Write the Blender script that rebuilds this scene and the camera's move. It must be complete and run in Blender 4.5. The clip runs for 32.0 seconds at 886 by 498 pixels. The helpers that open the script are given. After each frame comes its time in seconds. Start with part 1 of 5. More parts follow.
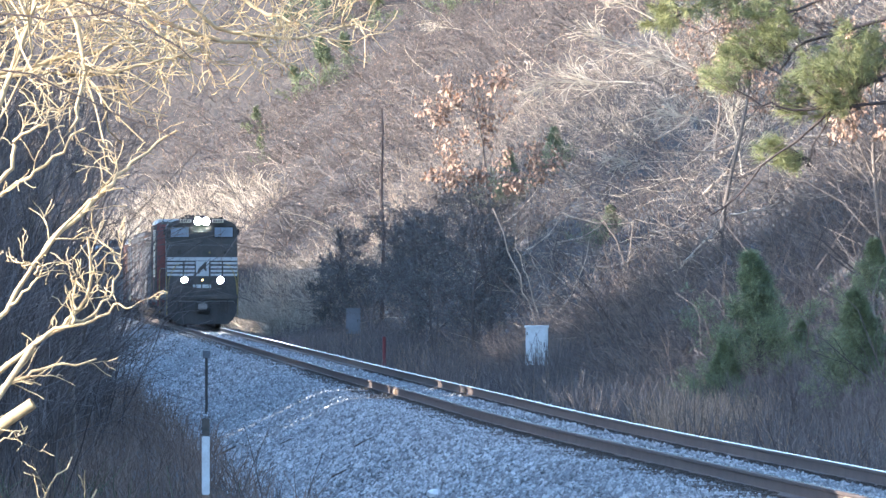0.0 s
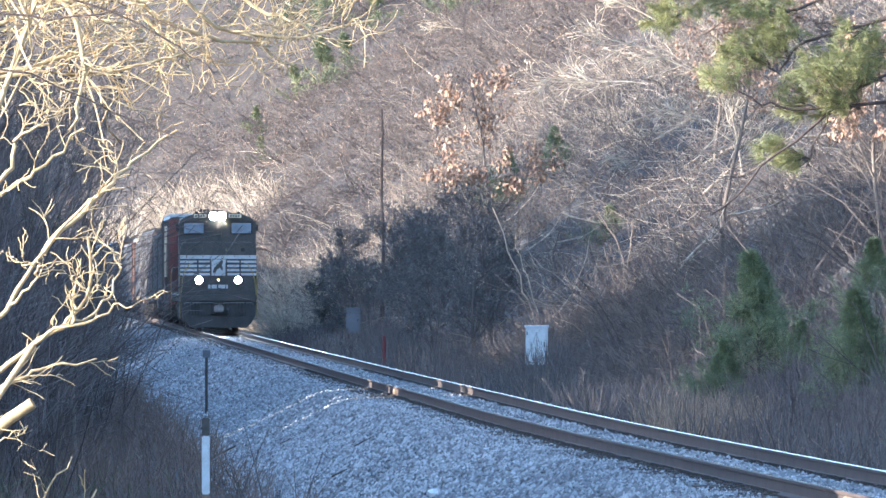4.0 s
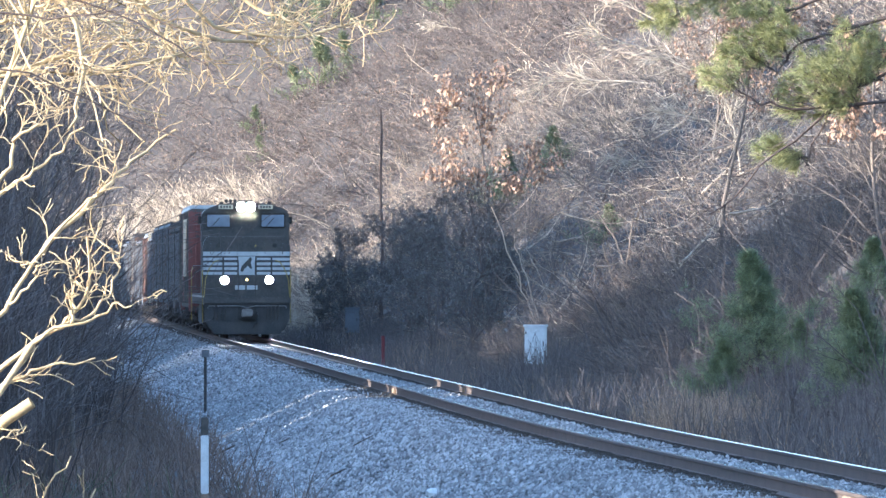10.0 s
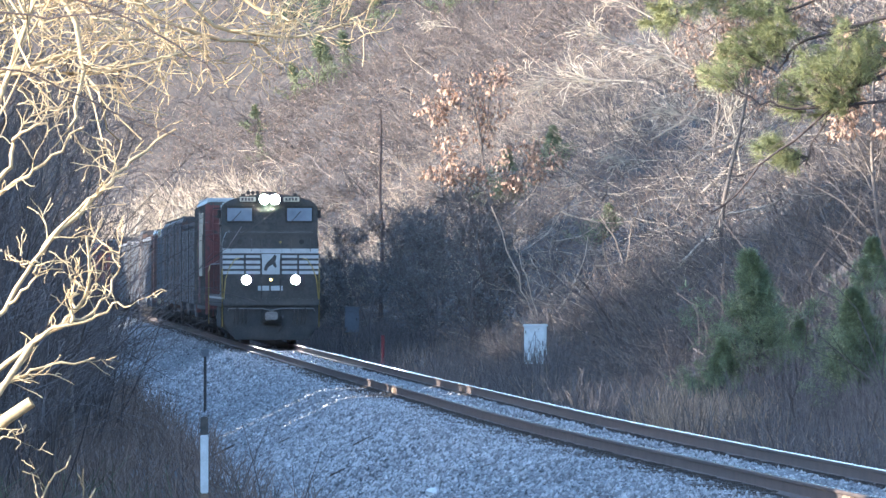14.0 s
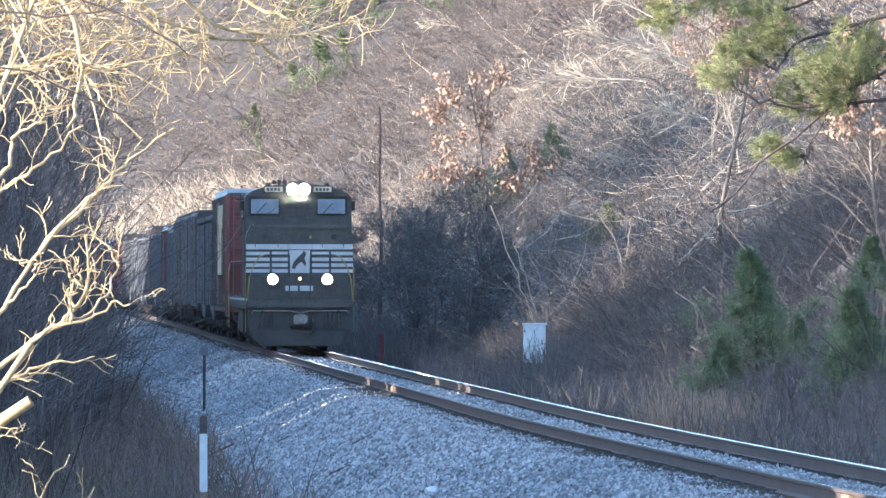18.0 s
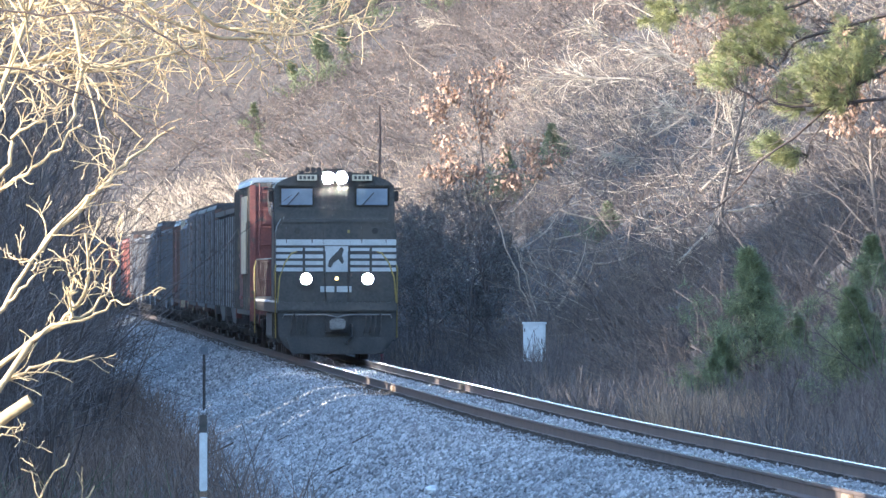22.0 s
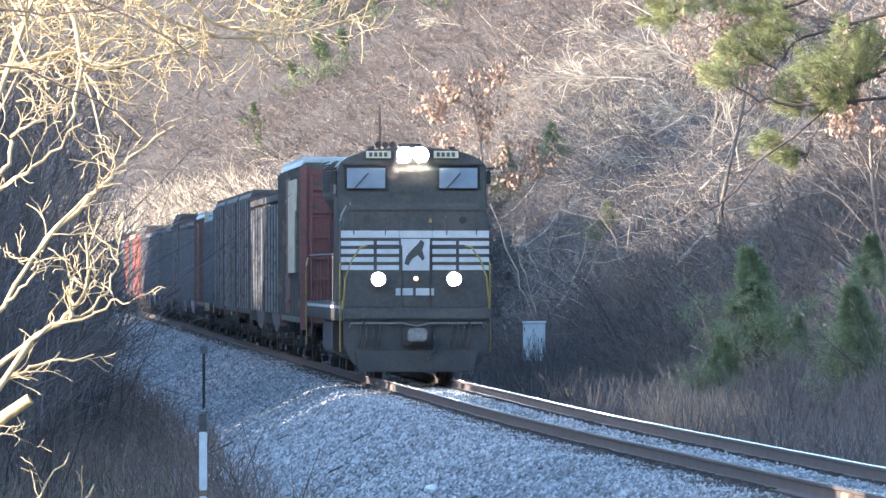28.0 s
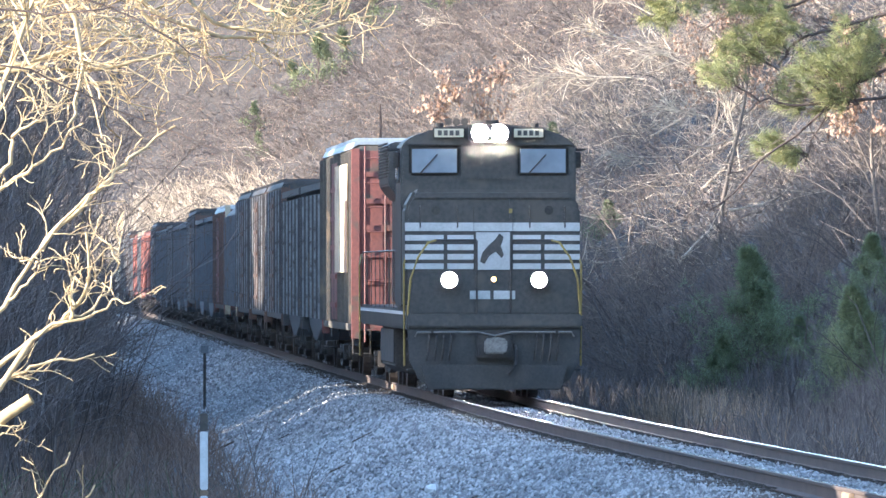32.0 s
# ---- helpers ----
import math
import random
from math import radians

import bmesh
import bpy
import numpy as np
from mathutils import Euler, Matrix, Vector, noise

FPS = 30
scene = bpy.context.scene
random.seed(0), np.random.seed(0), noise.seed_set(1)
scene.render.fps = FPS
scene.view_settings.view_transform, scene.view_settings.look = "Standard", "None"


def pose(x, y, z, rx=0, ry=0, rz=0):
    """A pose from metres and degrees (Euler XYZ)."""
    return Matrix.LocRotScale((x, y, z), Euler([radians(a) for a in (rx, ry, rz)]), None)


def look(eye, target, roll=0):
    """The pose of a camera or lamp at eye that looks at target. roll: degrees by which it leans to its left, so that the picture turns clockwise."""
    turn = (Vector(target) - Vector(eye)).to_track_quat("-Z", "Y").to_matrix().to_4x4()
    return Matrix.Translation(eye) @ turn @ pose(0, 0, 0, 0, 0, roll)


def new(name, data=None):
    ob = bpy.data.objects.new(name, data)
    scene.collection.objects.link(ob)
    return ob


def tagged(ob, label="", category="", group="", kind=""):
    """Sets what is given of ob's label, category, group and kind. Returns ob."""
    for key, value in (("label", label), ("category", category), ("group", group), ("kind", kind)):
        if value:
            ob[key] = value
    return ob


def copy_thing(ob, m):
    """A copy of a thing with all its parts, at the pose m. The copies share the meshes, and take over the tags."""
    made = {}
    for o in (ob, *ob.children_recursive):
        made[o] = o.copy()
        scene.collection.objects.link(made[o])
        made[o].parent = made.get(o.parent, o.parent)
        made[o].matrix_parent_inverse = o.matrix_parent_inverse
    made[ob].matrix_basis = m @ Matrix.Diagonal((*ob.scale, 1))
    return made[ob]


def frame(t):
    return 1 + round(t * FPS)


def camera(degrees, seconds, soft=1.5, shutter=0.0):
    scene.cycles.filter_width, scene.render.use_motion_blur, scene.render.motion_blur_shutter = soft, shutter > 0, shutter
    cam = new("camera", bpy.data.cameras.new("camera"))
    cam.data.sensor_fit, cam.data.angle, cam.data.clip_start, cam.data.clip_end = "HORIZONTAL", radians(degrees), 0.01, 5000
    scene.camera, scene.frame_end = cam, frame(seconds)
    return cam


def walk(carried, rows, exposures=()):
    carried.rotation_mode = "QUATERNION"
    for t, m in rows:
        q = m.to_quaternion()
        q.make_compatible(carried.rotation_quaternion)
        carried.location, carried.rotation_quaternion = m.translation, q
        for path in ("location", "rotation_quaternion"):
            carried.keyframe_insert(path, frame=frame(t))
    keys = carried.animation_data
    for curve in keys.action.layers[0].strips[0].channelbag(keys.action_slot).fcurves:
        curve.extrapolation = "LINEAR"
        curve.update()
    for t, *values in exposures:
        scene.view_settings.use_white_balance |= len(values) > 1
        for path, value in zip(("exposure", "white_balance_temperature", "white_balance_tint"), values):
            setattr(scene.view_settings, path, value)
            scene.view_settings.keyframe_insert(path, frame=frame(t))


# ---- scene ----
# ---------------------------------------------------------------- camera
cam = camera(4.99, 32.0, soft=1.5)
EYE_Z = 2.21            # above the rail heads
LIFT = 0.06
STEP = 0.003183         # degrees of a small turn


def aim(right, up):
    """Tripod pose, with the small creep of its head in steps."""
    return pose(0, 0, EYE_Z, 90 + (50 + up) * STEP, 0, right * STEP)


walk(cam, [
    (0.0, aim(0, 0)), (3.0, aim(0, -0.4)), (6.0, aim(0, -1.0)), (9.0, aim(-1.5, -1.4)), (13.0, aim(-2.2, -2.0)),
    (15.0, aim(-2.8, -2.8)), (17.0, aim(-3.8, -4.0)), (20.0, aim(-4.0, -5.4)), (24.0, aim(-4.5, -6.8)),
    (28.0, aim(-4.7, -7.8)), (31.0, aim(-4.6, -8.4)), (32.0, aim(-3.2, -8.4))],
    exposures=[(0.0, 2.45, 4920, 11), (16.0, 2.45, 4950, 11), (25.0, 2.54, 5030, 11), (32.0, 2.58, 5080, 11)])

# ---------------------------------------------------------------- light
SUN_EL, SUN_AZ = radians(10.5), math.atan2(-0.95, -0.31)
world = bpy.data.worlds.new("sky")
scene.world = world
world.use_nodes = True
wn = world.node_tree.nodes
sky = wn.new("ShaderNodeTexSky")
sky.sky_type, sky.sun_disc = "NISHITA", False
sky.sun_elevation, sky.sun_rotation = SUN_EL, SUN_AZ
sky.dust_density = 1.0
world.node_tree.links.new(sky.outputs[0], wn["Background"].inputs[0])
wn["Background"].inputs[1].default_value = 0.15
sun = new("sun", bpy.data.lights.new("sun", "SUN"))
sun.data.energy, sun.data.angle, sun.data.color = 3.1, radians(0.5), (1.0, 0.82, 0.58)
sun_dir = Vector((math.sin(SUN_AZ) * math.cos(SUN_EL), math.cos(SUN_AZ) * math.cos(SUN_EL), math.sin(SUN_EL)))
sun.matrix_basis = look(sun_dir * 300, (0, 0, 0))


# ---------------------------------------------------------------- materials
def mat(name, a, b=None, rough=0.8, metal=0.0, scale=3.0, fine=40.0, bump=0.3, dist=0.01, rand=0.0, emit=0.0, spots=None):
    """Two colours mixed by a coarse and a fine noise, with a fine relief; rand varies value from object to object."""
    m = bpy.data.materials.new(name)
    m.use_nodes = True
    n, l = m.node_tree.nodes, m.node_tree.links
    p = n["Principled BSDF"]
    b = b or tuple(c * 0.7 for c in a)
    co = n.new("ShaderNodeTexCoord")
    n1, n2 = n.new("ShaderNodeTexNoise"), n.new("ShaderNodeTexNoise")
    n1.inputs["Scale"].default_value, n2.inputs["Scale"].default_value = scale, fine
    n1.inputs["Detail"].default_value, n2.inputs["Detail"].default_value = 4, 3
    l.new(co.outputs["Object"], n1.inputs["Vector"])
    l.new(co.outputs["Object"], n2.inputs["Vector"])
    add = n.new("ShaderNodeMath")
    add.operation = "MULTIPLY_ADD"
    add.inputs[1].default_value = 0.5
    l.new(n2.outputs[0], add.inputs[0])
    half = n.new("ShaderNodeMath")
    half.operation = "MULTIPLY"
    half.inputs[1].default_value = 0.5
    l.new(n1.outputs[0], half.inputs[0])
    l.new(half.outputs[0], add.inputs[2])
    ramp = n.new("ShaderNodeValToRGB")
    ramp.color_ramp.elements[0].position, ramp.color_ramp.elements[1].position = 0.36, 0.64
    ramp.color_ramp.elements[0].color, ramp.color_ramp.elements[1].color = (*a, 1), (*b, 1)
    l.new(add.outputs[0], ramp.inputs[0])
    out = ramp.outputs[0]
    if spots:
        n3 = n.new("ShaderNodeTexNoise")
        n3.inputs["Scale"].default_value = scale * 2.3
        l.new(co.outputs["Object"], n3.inputs["Vector"])
        r3 = n.new("ShaderNodeValToRGB")
        r3.color_ramp.elements[0].position, r3.color_ramp.elements[1].position = 0.56, 0.68
        r3.color_ramp.elements[0].color, r3.color_ramp.elements[1].color = (0, 0, 0, 1), (1, 1, 1, 1)
        l.new(n3.outputs[0], r3.inputs[0])
        mx = n.new("ShaderNodeMix")
        mx.data_type = "RGBA"
        l.new(r3.outputs[0], mx.inputs[0])
        l.new(out, mx.inputs[6])
        mx.inputs[7].default_value = (*spots, 1)
        out = mx.outputs[2]
    if rand:
        g = n.new("ShaderNodeNewGeometry")
        hs = n.new("ShaderNodeHueSaturation")
        mr = n.new("ShaderNodeMapRange")
        mr.inputs[3].default_value, mr.inputs[4].default_value = 1 - rand, 1 + rand
        l.new(g.outputs["Random Per Island"], mr.inputs[0])
        l.new(mr.outputs[0], hs.inputs["Value"])
        l.new(out, hs.inputs["Color"])
        out = hs.outputs[0]
    l.new(out, p.inputs["Base Color"])
    p.inputs["Roughness"].default_value, p.inputs["Metallic"].default_value = rough, metal
    if bump:
        bp = n.new("ShaderNodeBump")
        bp.inputs["Strength"].default_value, bp.inputs["Distance"].default_value = bump, dist
        l.new(add.outputs[0], bp.inputs["Height"])
        l.new(bp.outputs[0], p.inputs["Normal"])
    if emit:
        p.inputs["Emission Color"].default_value = (*a, 1)
        p.inputs["Emission Strength"].default_value = emit
    return m


M_GROUND = mat("leaf_litter", (0.070, 0.055, 0.045), (0.038, 0.031, 0.027), 0.95, scale=0.6, fine=9, bump=0.6, dist=0.05, spots=(0.105, 0.08, 0.056))
M_BALLAST = mat("ballast_bed", (0.23, 0.22, 0.21), (0.10, 0.095, 0.09), 0.9, scale=6, fine=22, bump=0.9, dist=0.04)
M_STONE = mat("ballast_stone", (0.40, 0.385, 0.37), (0.225, 0.215, 0.21), 0.85, scale=0.35, fine=30, bump=0.3, rand=0.6)
M_TIE = mat("creosoted_wood", (0.10, 0.075, 0.055), (0.05, 0.04, 0.034), 0.9, scale=4, fine=30, bump=0.6)
M_RAILSIDE = mat("rusty_rail", (0.13, 0.092, 0.072), (0.085, 0.063, 0.052), 0.8, metal=0.1, scale=2, fine=50, bump=0.3)
M_SUNPATCH_RUST = mat("sun_patch_and_rust", (0.34, 0.24, 0.15), (0.22, 0.15, 0.10), 0.8, scale=3, fine=30, bump=0.3)
M_RAILTOP = mat("polished_rail", (0.90, 0.87, 0.83), (0.80, 0.77, 0.74), 0.2, metal=1.0, scale=1, fine=20, bump=0.05)
M_TWIG = mat("bare_twigs", (0.205, 0.153, 0.12), (0.11, 0.085, 0.07), 0.85, scale=0.7, fine=8, bump=0, rand=0.45)
# darker copy of the bare twigs, used where shade is put into the colour
M_TWIG_DARK = mat("dark_twigs", (0.142, 0.112, 0.094), (0.085, 0.068, 0.06), 0.85, scale=0.7, fine=8, bump=0, rand=0.4)
M_BARK = mat("grey_bark", (0.27, 0.21, 0.16), (0.15, 0.115, 0.09), 0.9, scale=3, fine=25, bump=0.5)
# pale bark, yellowed and lightened to carry part of the low sun
M_BARK_SUNLIT = mat("sunlit_bark", (0.66, 0.50, 0.27), (0.41, 0.30, 0.165), 0.85, scale=3, fine=25, bump=0.4)
M_PINEBARK = mat("pine_bark", (0.13, 0.09, 0.07), (0.08, 0.06, 0.05), 0.95, scale=3, fine=18, bump=0.6)
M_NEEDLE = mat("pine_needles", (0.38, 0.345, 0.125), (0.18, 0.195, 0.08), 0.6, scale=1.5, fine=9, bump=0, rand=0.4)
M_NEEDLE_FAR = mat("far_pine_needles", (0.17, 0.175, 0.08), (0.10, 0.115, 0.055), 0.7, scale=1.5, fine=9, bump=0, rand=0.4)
# darker needle colour for the young pines, with their shade put into it
M_NEEDLE_SHADED = mat("shaded_young_needles", (0.225, 0.245, 0.115), (0.145, 0.17, 0.085), 0.6, scale=1.5, fine=9, bump=0, rand=0.4)
M_EVERGREEN = mat("broad_evergreen", (0.165, 0.148, 0.135), (0.11, 0.103, 0.095), 0.85, scale=1.5, fine=9, bump=0, rand=0.4)
M_DEADLEAF = mat("dead_leaves", (0.49, 0.32, 0.20), (0.30, 0.175, 0.115), 0.7, scale=1.5, fine=9, bump=0, rand=0.4)
M_VINE = mat("pale_dead_vines", (0.50, 0.40, 0.29), (0.34, 0.265, 0.19), 0.85, scale=0.7, fine=8, bump=0, rand=0.35)
M_BLEACHED = mat("bleached_sunlit_wood", (0.55, 0.46, 0.34), (0.40, 0.33, 0.24), 0.85, scale=0.7, fine=8, bump=0, rand=0.3)
M_RUSSET = mat("withered_leaves", (0.24, 0.16, 0.115), (0.13, 0.088, 0.068), 0.8, scale=0.7, fine=8, bump=0, rand=0.45)
M_GREENTWIG = mat("green_briars", (0.10, 0.12, 0.05), (0.07, 0.09, 0.04), 0.8, scale=0.7, fine=8, bump=0, rand=0.35)
M_BOX = mat("white_cabinet_paint", (0.78, 0.78, 0.76), (0.62, 0.61, 0.58), 0.5, scale=9, fine=40, bump=0.1)
M_GRASS = mat("dry_grass", (0.42, 0.30, 0.20), (0.27, 0.185, 0.12), 0.9, scale=0.5, fine=6, bump=0, rand=0.4)
M_WEED = mat("brown_weeds", (0.178, 0.145, 0.128), (0.11, 0.092, 0.083), 0.9, scale=0.5, fine=6, bump=0, rand=0.4)
M_SLOPE = mat("brown_slope_weeds", (0.235, 0.165, 0.122), (0.14, 0.10, 0.078), 0.9, scale=0.5, fine=6, bump=0, rand=0.4)
M_BLACK = mat("black_loco_paint", (0.042, 0.037, 0.034), (0.088, 0.073, 0.062), 0.45, scale=0.9, fine=14, bump=0.1, spots=(0.085, 0.07, 0.056))
M_UNDER = mat("grimy_steel", (0.09, 0.075, 0.062), (0.045, 0.04, 0.037), 0.8, metal=0.2, scale=2, fine=25, bump=0.3)
M_PILOT = mat("dusty_pilot_steel", (0.085, 0.074, 0.064), (0.05, 0.046, 0.042), 0.75, scale=2.5, fine=25, bump=0.2)
M_STEEL = mat("worn_steel", (0.30, 0.27, 0.24), (0.16, 0.14, 0.12), 0.6, metal=0.4, scale=6, fine=30, bump=0.3)
M_WHITE = mat("white_paint", (0.60, 0.585, 0.56), (0.46, 0.44, 0.41), 0.5, scale=3, fine=30, bump=0.1)
M_YELLOW = mat("yellow_paint", (0.40, 0.28, 0.07), (0.22, 0.16, 0.05), 0.5, scale=3, fine=30, bump=0.1)
M_RED = mat("red_paint", (0.20, 0.04, 0.04), (0.13, 0.03, 0.03), 0.6, scale=3, fine=30, bump=0.1)
M_WHEEL = mat("wheel_steel", (0.22, 0.18, 0.15), (0.13, 0.11, 0.1), 0.5, metal=0.7, scale=3, fine=25, bump=0.2)
# pale blue base colour paints the sky's reflection into the panes
M_GLASS = mat("sky_tinted_cab_glass", (0.20, 0.235, 0.28), (0.26, 0.30, 0.35), 0.08, scale=1, fine=4, bump=0)
M_LAMP = mat("lamp_lens", (1.0, 0.86, 0.62), (1.0, 0.86, 0.62), 0.2, bump=0, emit=1500.0)
M_DITCH = mat("ditch_lamp_lens", (1.0, 0.80, 0.52), (1.0, 0.80, 0.52), 0.2, bump=0, emit=1300.0)
M_MARKER = mat("marker_lens", (1.0, 0.6, 0.15), (1.0, 0.6, 0.15), 0.3, bump=0, emit=1.5)
M_BOARD = mat("number_board", (0.55, 0.48, 0.34), (0.45, 0.4, 0.28), 0.5, bump=0, emit=0.05)
CAR = {
    "red": mat("oxide_red_paint", (0.24, 0.085, 0.065), (0.14, 0.06, 0.05), 0.65, scale=1.2, fine=15, bump=0.2, spots=(0.12, 0.08, 0.06)),
    "black": mat("black_car_paint", (0.062, 0.057, 0.057), (0.105, 0.09, 0.08), 0.6, scale=1.2, fine=15, bump=0.2, spots=(0.12, 0.09, 0.07)),
    "grey": mat("grey_car_paint", (0.17, 0.17, 0.18), (0.11, 0.11, 0.115), 0.65, scale=1.2, fine=15, bump=0.2, spots=(0.15, 0.11, 0.09)),
    "cream": mat("cream_car_paint", (0.62, 0.53, 0.36), (0.48, 0.40, 0.27), 0.65, scale=1.2, fine=15, bump=0.2, spots=(0.3, 0.2, 0.12)),
    "rust": mat("rust_red_paint", (0.36, 0.14, 0.10), (0.24, 0.10, 0.08), 0.7, scale=1.2, fine=15, bump=0.2, spots=(0.2, 0.1, 0.07)),
    "tan": mat("dirty_dark_paint", (0.13, 0.115, 0.095), (0.08, 0.068, 0.056), 0.65, scale=1.2, fine=15, bump=0.2, spots=(0.2, 0.15, 0.1)),
    "brown": mat("brown_car_paint", (0.17, 0.10, 0.07), (0.10, 0.07, 0.055), 0.7, scale=1.2, fine=15, bump=0.2),
    # paler rib colour, with the light the ribs catch put into it
    "rib": mat("lit_grey_ribs", (0.33, 0.32, 0.31), (0.19, 0.18, 0.18), 0.65, scale=2, fine=15, bump=0.2, spots=(0.12, 0.1, 0.09)),
    "roof": mat("galvanised_roof", (0.52, 0.53, 0.54), (0.38, 0.38, 0.39), 0.4, metal=0.6, scale=1.2, fine=15, bump=0.1),
}


# ---------------------------------------------------------------- small builders
def mesh_of(name, bm, material, smooth=False):
    me = bpy.data.meshes.new(name)
    bm.normal_update()
    bm.to_mesh(me)
    bm.free()
    me.materials.append(material)
    if smooth:
        me.polygons.foreach_set("use_smooth", [True] * len(me.polygons))
    return me


def part(name, bm, material, parent, label="", smooth=False):
    ob = new(name, mesh_of(name, bm, material, smooth) if isinstance(bm, bmesh.types.BMesh) else bm)
    ob.parent = parent
    return tagged(ob, label)


def box(x0, x1, y0, y1, z0, z1, bevel=0.0, bm=None):
    bm = bm or bmesh.new()
    v = [bm.verts.new((x, y, z)) for x in (x0, x1) for y in (y0, y1) for z in (z0, z1)]
    f = [bm.faces.new([v[i] for i in q]) for q in ((0, 1, 3, 2), (4, 6, 7, 5), (0, 4, 5, 1), (2, 3, 7, 6), (0, 2, 6, 4), (1, 5, 7, 3))]
    if bevel:
        bmesh.ops.bevel(bm, geom=list({e for q in f for e in q.edges}), offset=bevel, segments=2, affect="EDGES")
    return bm


def prism(outline, y0, y1, bevel=0.0, bm=None, axis="y"):
    """An outline in x, z pushed along y (or in y, z along x)."""
    bm = bm or bmesh.new()
    put = (lambda a, b, c: (a, c, b)) if axis == "y" else (lambda a, b, c: (c, a, b))
    lo = [bm.verts.new(put(a, b, y0)) for a, b in outline]
    hi = [bm.verts.new(put(a, b, y1)) for a, b in outline]
    n = len(outline)
    f = [bm.faces.new(lo), bm.faces.new(hi[::-1])]
    f += [bm.faces.new((lo[i], hi[i], hi[(i + 1) % n], lo[(i + 1) % n])) for i in range(n)]
    bmesh.ops.recalc_face_normals(bm, faces=f)
    if bevel:
        bmesh.ops.bevel(bm, geom=list({e for q in f for e in q.edges}), offset=bevel, segments=2, affect="EDGES")
    return bm


def rod(points, r, sides=6, bm=None):
    """A round bar through the points; r may be a list."""
    bm = bm or bmesh.new()
    pts = [Vector(p) for p in points]
    rr = r if isinstance(r, (list, tuple)) else [r] * len(pts)
    rings = []
    for i, p in enumerate(pts):
        d = (pts[min(i + 1, len(pts) - 1)] - pts[max(i - 1, 0)]).normalized()
        u = d.cross(Vector((0.31, 0.22, 0.93)) if abs(d.z) < 0.9 else Vector((1, 0, 0))).normalized()
        w = d.cross(u)
        rings.append([bm.verts.new(p + (u * math.cos(a) + w * math.sin(a)) * rr[i]) for a in (2 * math.pi * k / sides for k in range(sides))])
    for a, b in zip(rings, rings[1:]):
        for k in range(sides):
            bm.faces.new((a[k], a[(k + 1) % sides], b[(k + 1) % sides], b[k]))
    bm.faces.new(rings[0][::-1]), bm.faces.new(rings[-1])
    return bm


def disc(x, y, z, r, depth, axis="y", sides=20, bm=None):
    d = {"x": (depth, 0, 0), "y": (0, depth, 0), "z": (0, 0, depth)}[axis]
    return rod([(x, y, z), (x + d[0], y + d[1], z + d[2])], r, sides, bm)


def thing(name, label, category, group="", m=None):
    ob = new(name)
    ob.empty_display_size = 0.2
    if m:
        ob.matrix_basis = m
    return tagged(ob, label, category, group)


def raw_mesh(name, verts, faces, material, smooth=False):
    """A mesh from numpy arrays; faces all have one number of corners."""
    me = bpy.data.meshes.new(name)
    n, k = faces.shape
    me.vertices.add(len(verts))
    me.vertices.foreach_set("co", np.ascontiguousarray(verts, dtype=np.float32).ravel())
    me.loops.add(n * k)
    me.loops.foreach_set("vertex_index", np.ascontiguousarray(faces, dtype=np.int32).ravel())
    me.polygons.add(n)
    me.polygons.foreach_set("loop_start", np.arange(0, n * k, k, dtype=np.int32))
    me.polygons.foreach_set("use_smooth", np.full(n, smooth))
    me.update(calc_edges=True)
    for m in material if isinstance(material, (list, tuple)) else [material]:
        me.materials.append(m)
    return me


# ---------------------------------------------------------------- the line of the track and the lie of the land
def ease(t):
    t = np.clip(t, 0, 1)
    return t * t * (3 - 2 * t)


_Y = np.arange(-2000.0, 3001.0, 1.0)
_M = -0.0425 - 0.0155 * ease((190 - _Y) / 65.0) - 0.003 * np.exp(-((_Y - 215) / 22.0) ** 2) - 0.10 * ease((_Y - 560) / 300.0)
_M = np.where(_Y < 0, _M * ease((_Y + 400) / 400.0), _M)
_X = np.cumsum(_M)
_X += 1.25 - np.interp(172, _Y, _X)


def line_x(y):
    """The middle of the track, metres to the right of the camera's line, at y metres away."""
    return np.interp(y, _Y, _X)


def lumps(x, y, size, seed=0.0):
    """A cheap smooth noise for arrays, about -1 to 1."""
    a, b = np.asarray(x) / size, np.asarray(y) / size
    s = np.sin(1.7 * a + 0.6 * b + seed) + np.sin(-0.9 * a + 1.9 * b + 1.3 * seed) + np.sin(2.6 * a - 1.4 * b + 2.1 + seed) * 0.7 + np.sin(0.5 * a + 3.3 * b + 0.4 * seed) * 0.6
    return s / 3.3


SECT_O = (-400, -130, -70, -46, -34, -27, -20, -14, -11, -9.5, -8, -6.2, -4.9, -1.85, -1.4, -0.95, -0.6, 0.6, 0.95, 1.4, 1.85, 3.1, 4.6, 6.2, 8.5, 12, 20, 34, 60, 130, 400)
SECT_Z = (10, 10, 10, 10.8, 11.2, 9.0, 4.4, 0.7, -0.7, -1.3, -1.8, -2.0, -1.7, -0.26, -0.215, -0.225, -0.195, -0.195, -0.225, -0.22, -0.27, -0.75, -0.75, -0.2, 1.2, 4.2, 10.5, 19, 30, 38, 40)


# cuts added in the unseen ridge to let sun through: offset, distance, height of the low ray, half width
SUN_CUTS = ((-2.4, 207.6, -1.3, 1.3), (-2.4, 203.9, -1.2, 1.6), (-2.4, 217.6, -2.1, 1.5), (4.2, 188.5, -0.35, 1.45), (-0.75, 104.0, -0.2, 3.4), (5.5, 281.0, 0.25, 8.5))


def sun_cut_y(o, g):
    return g[1] + 0.326 * (o - g[0])


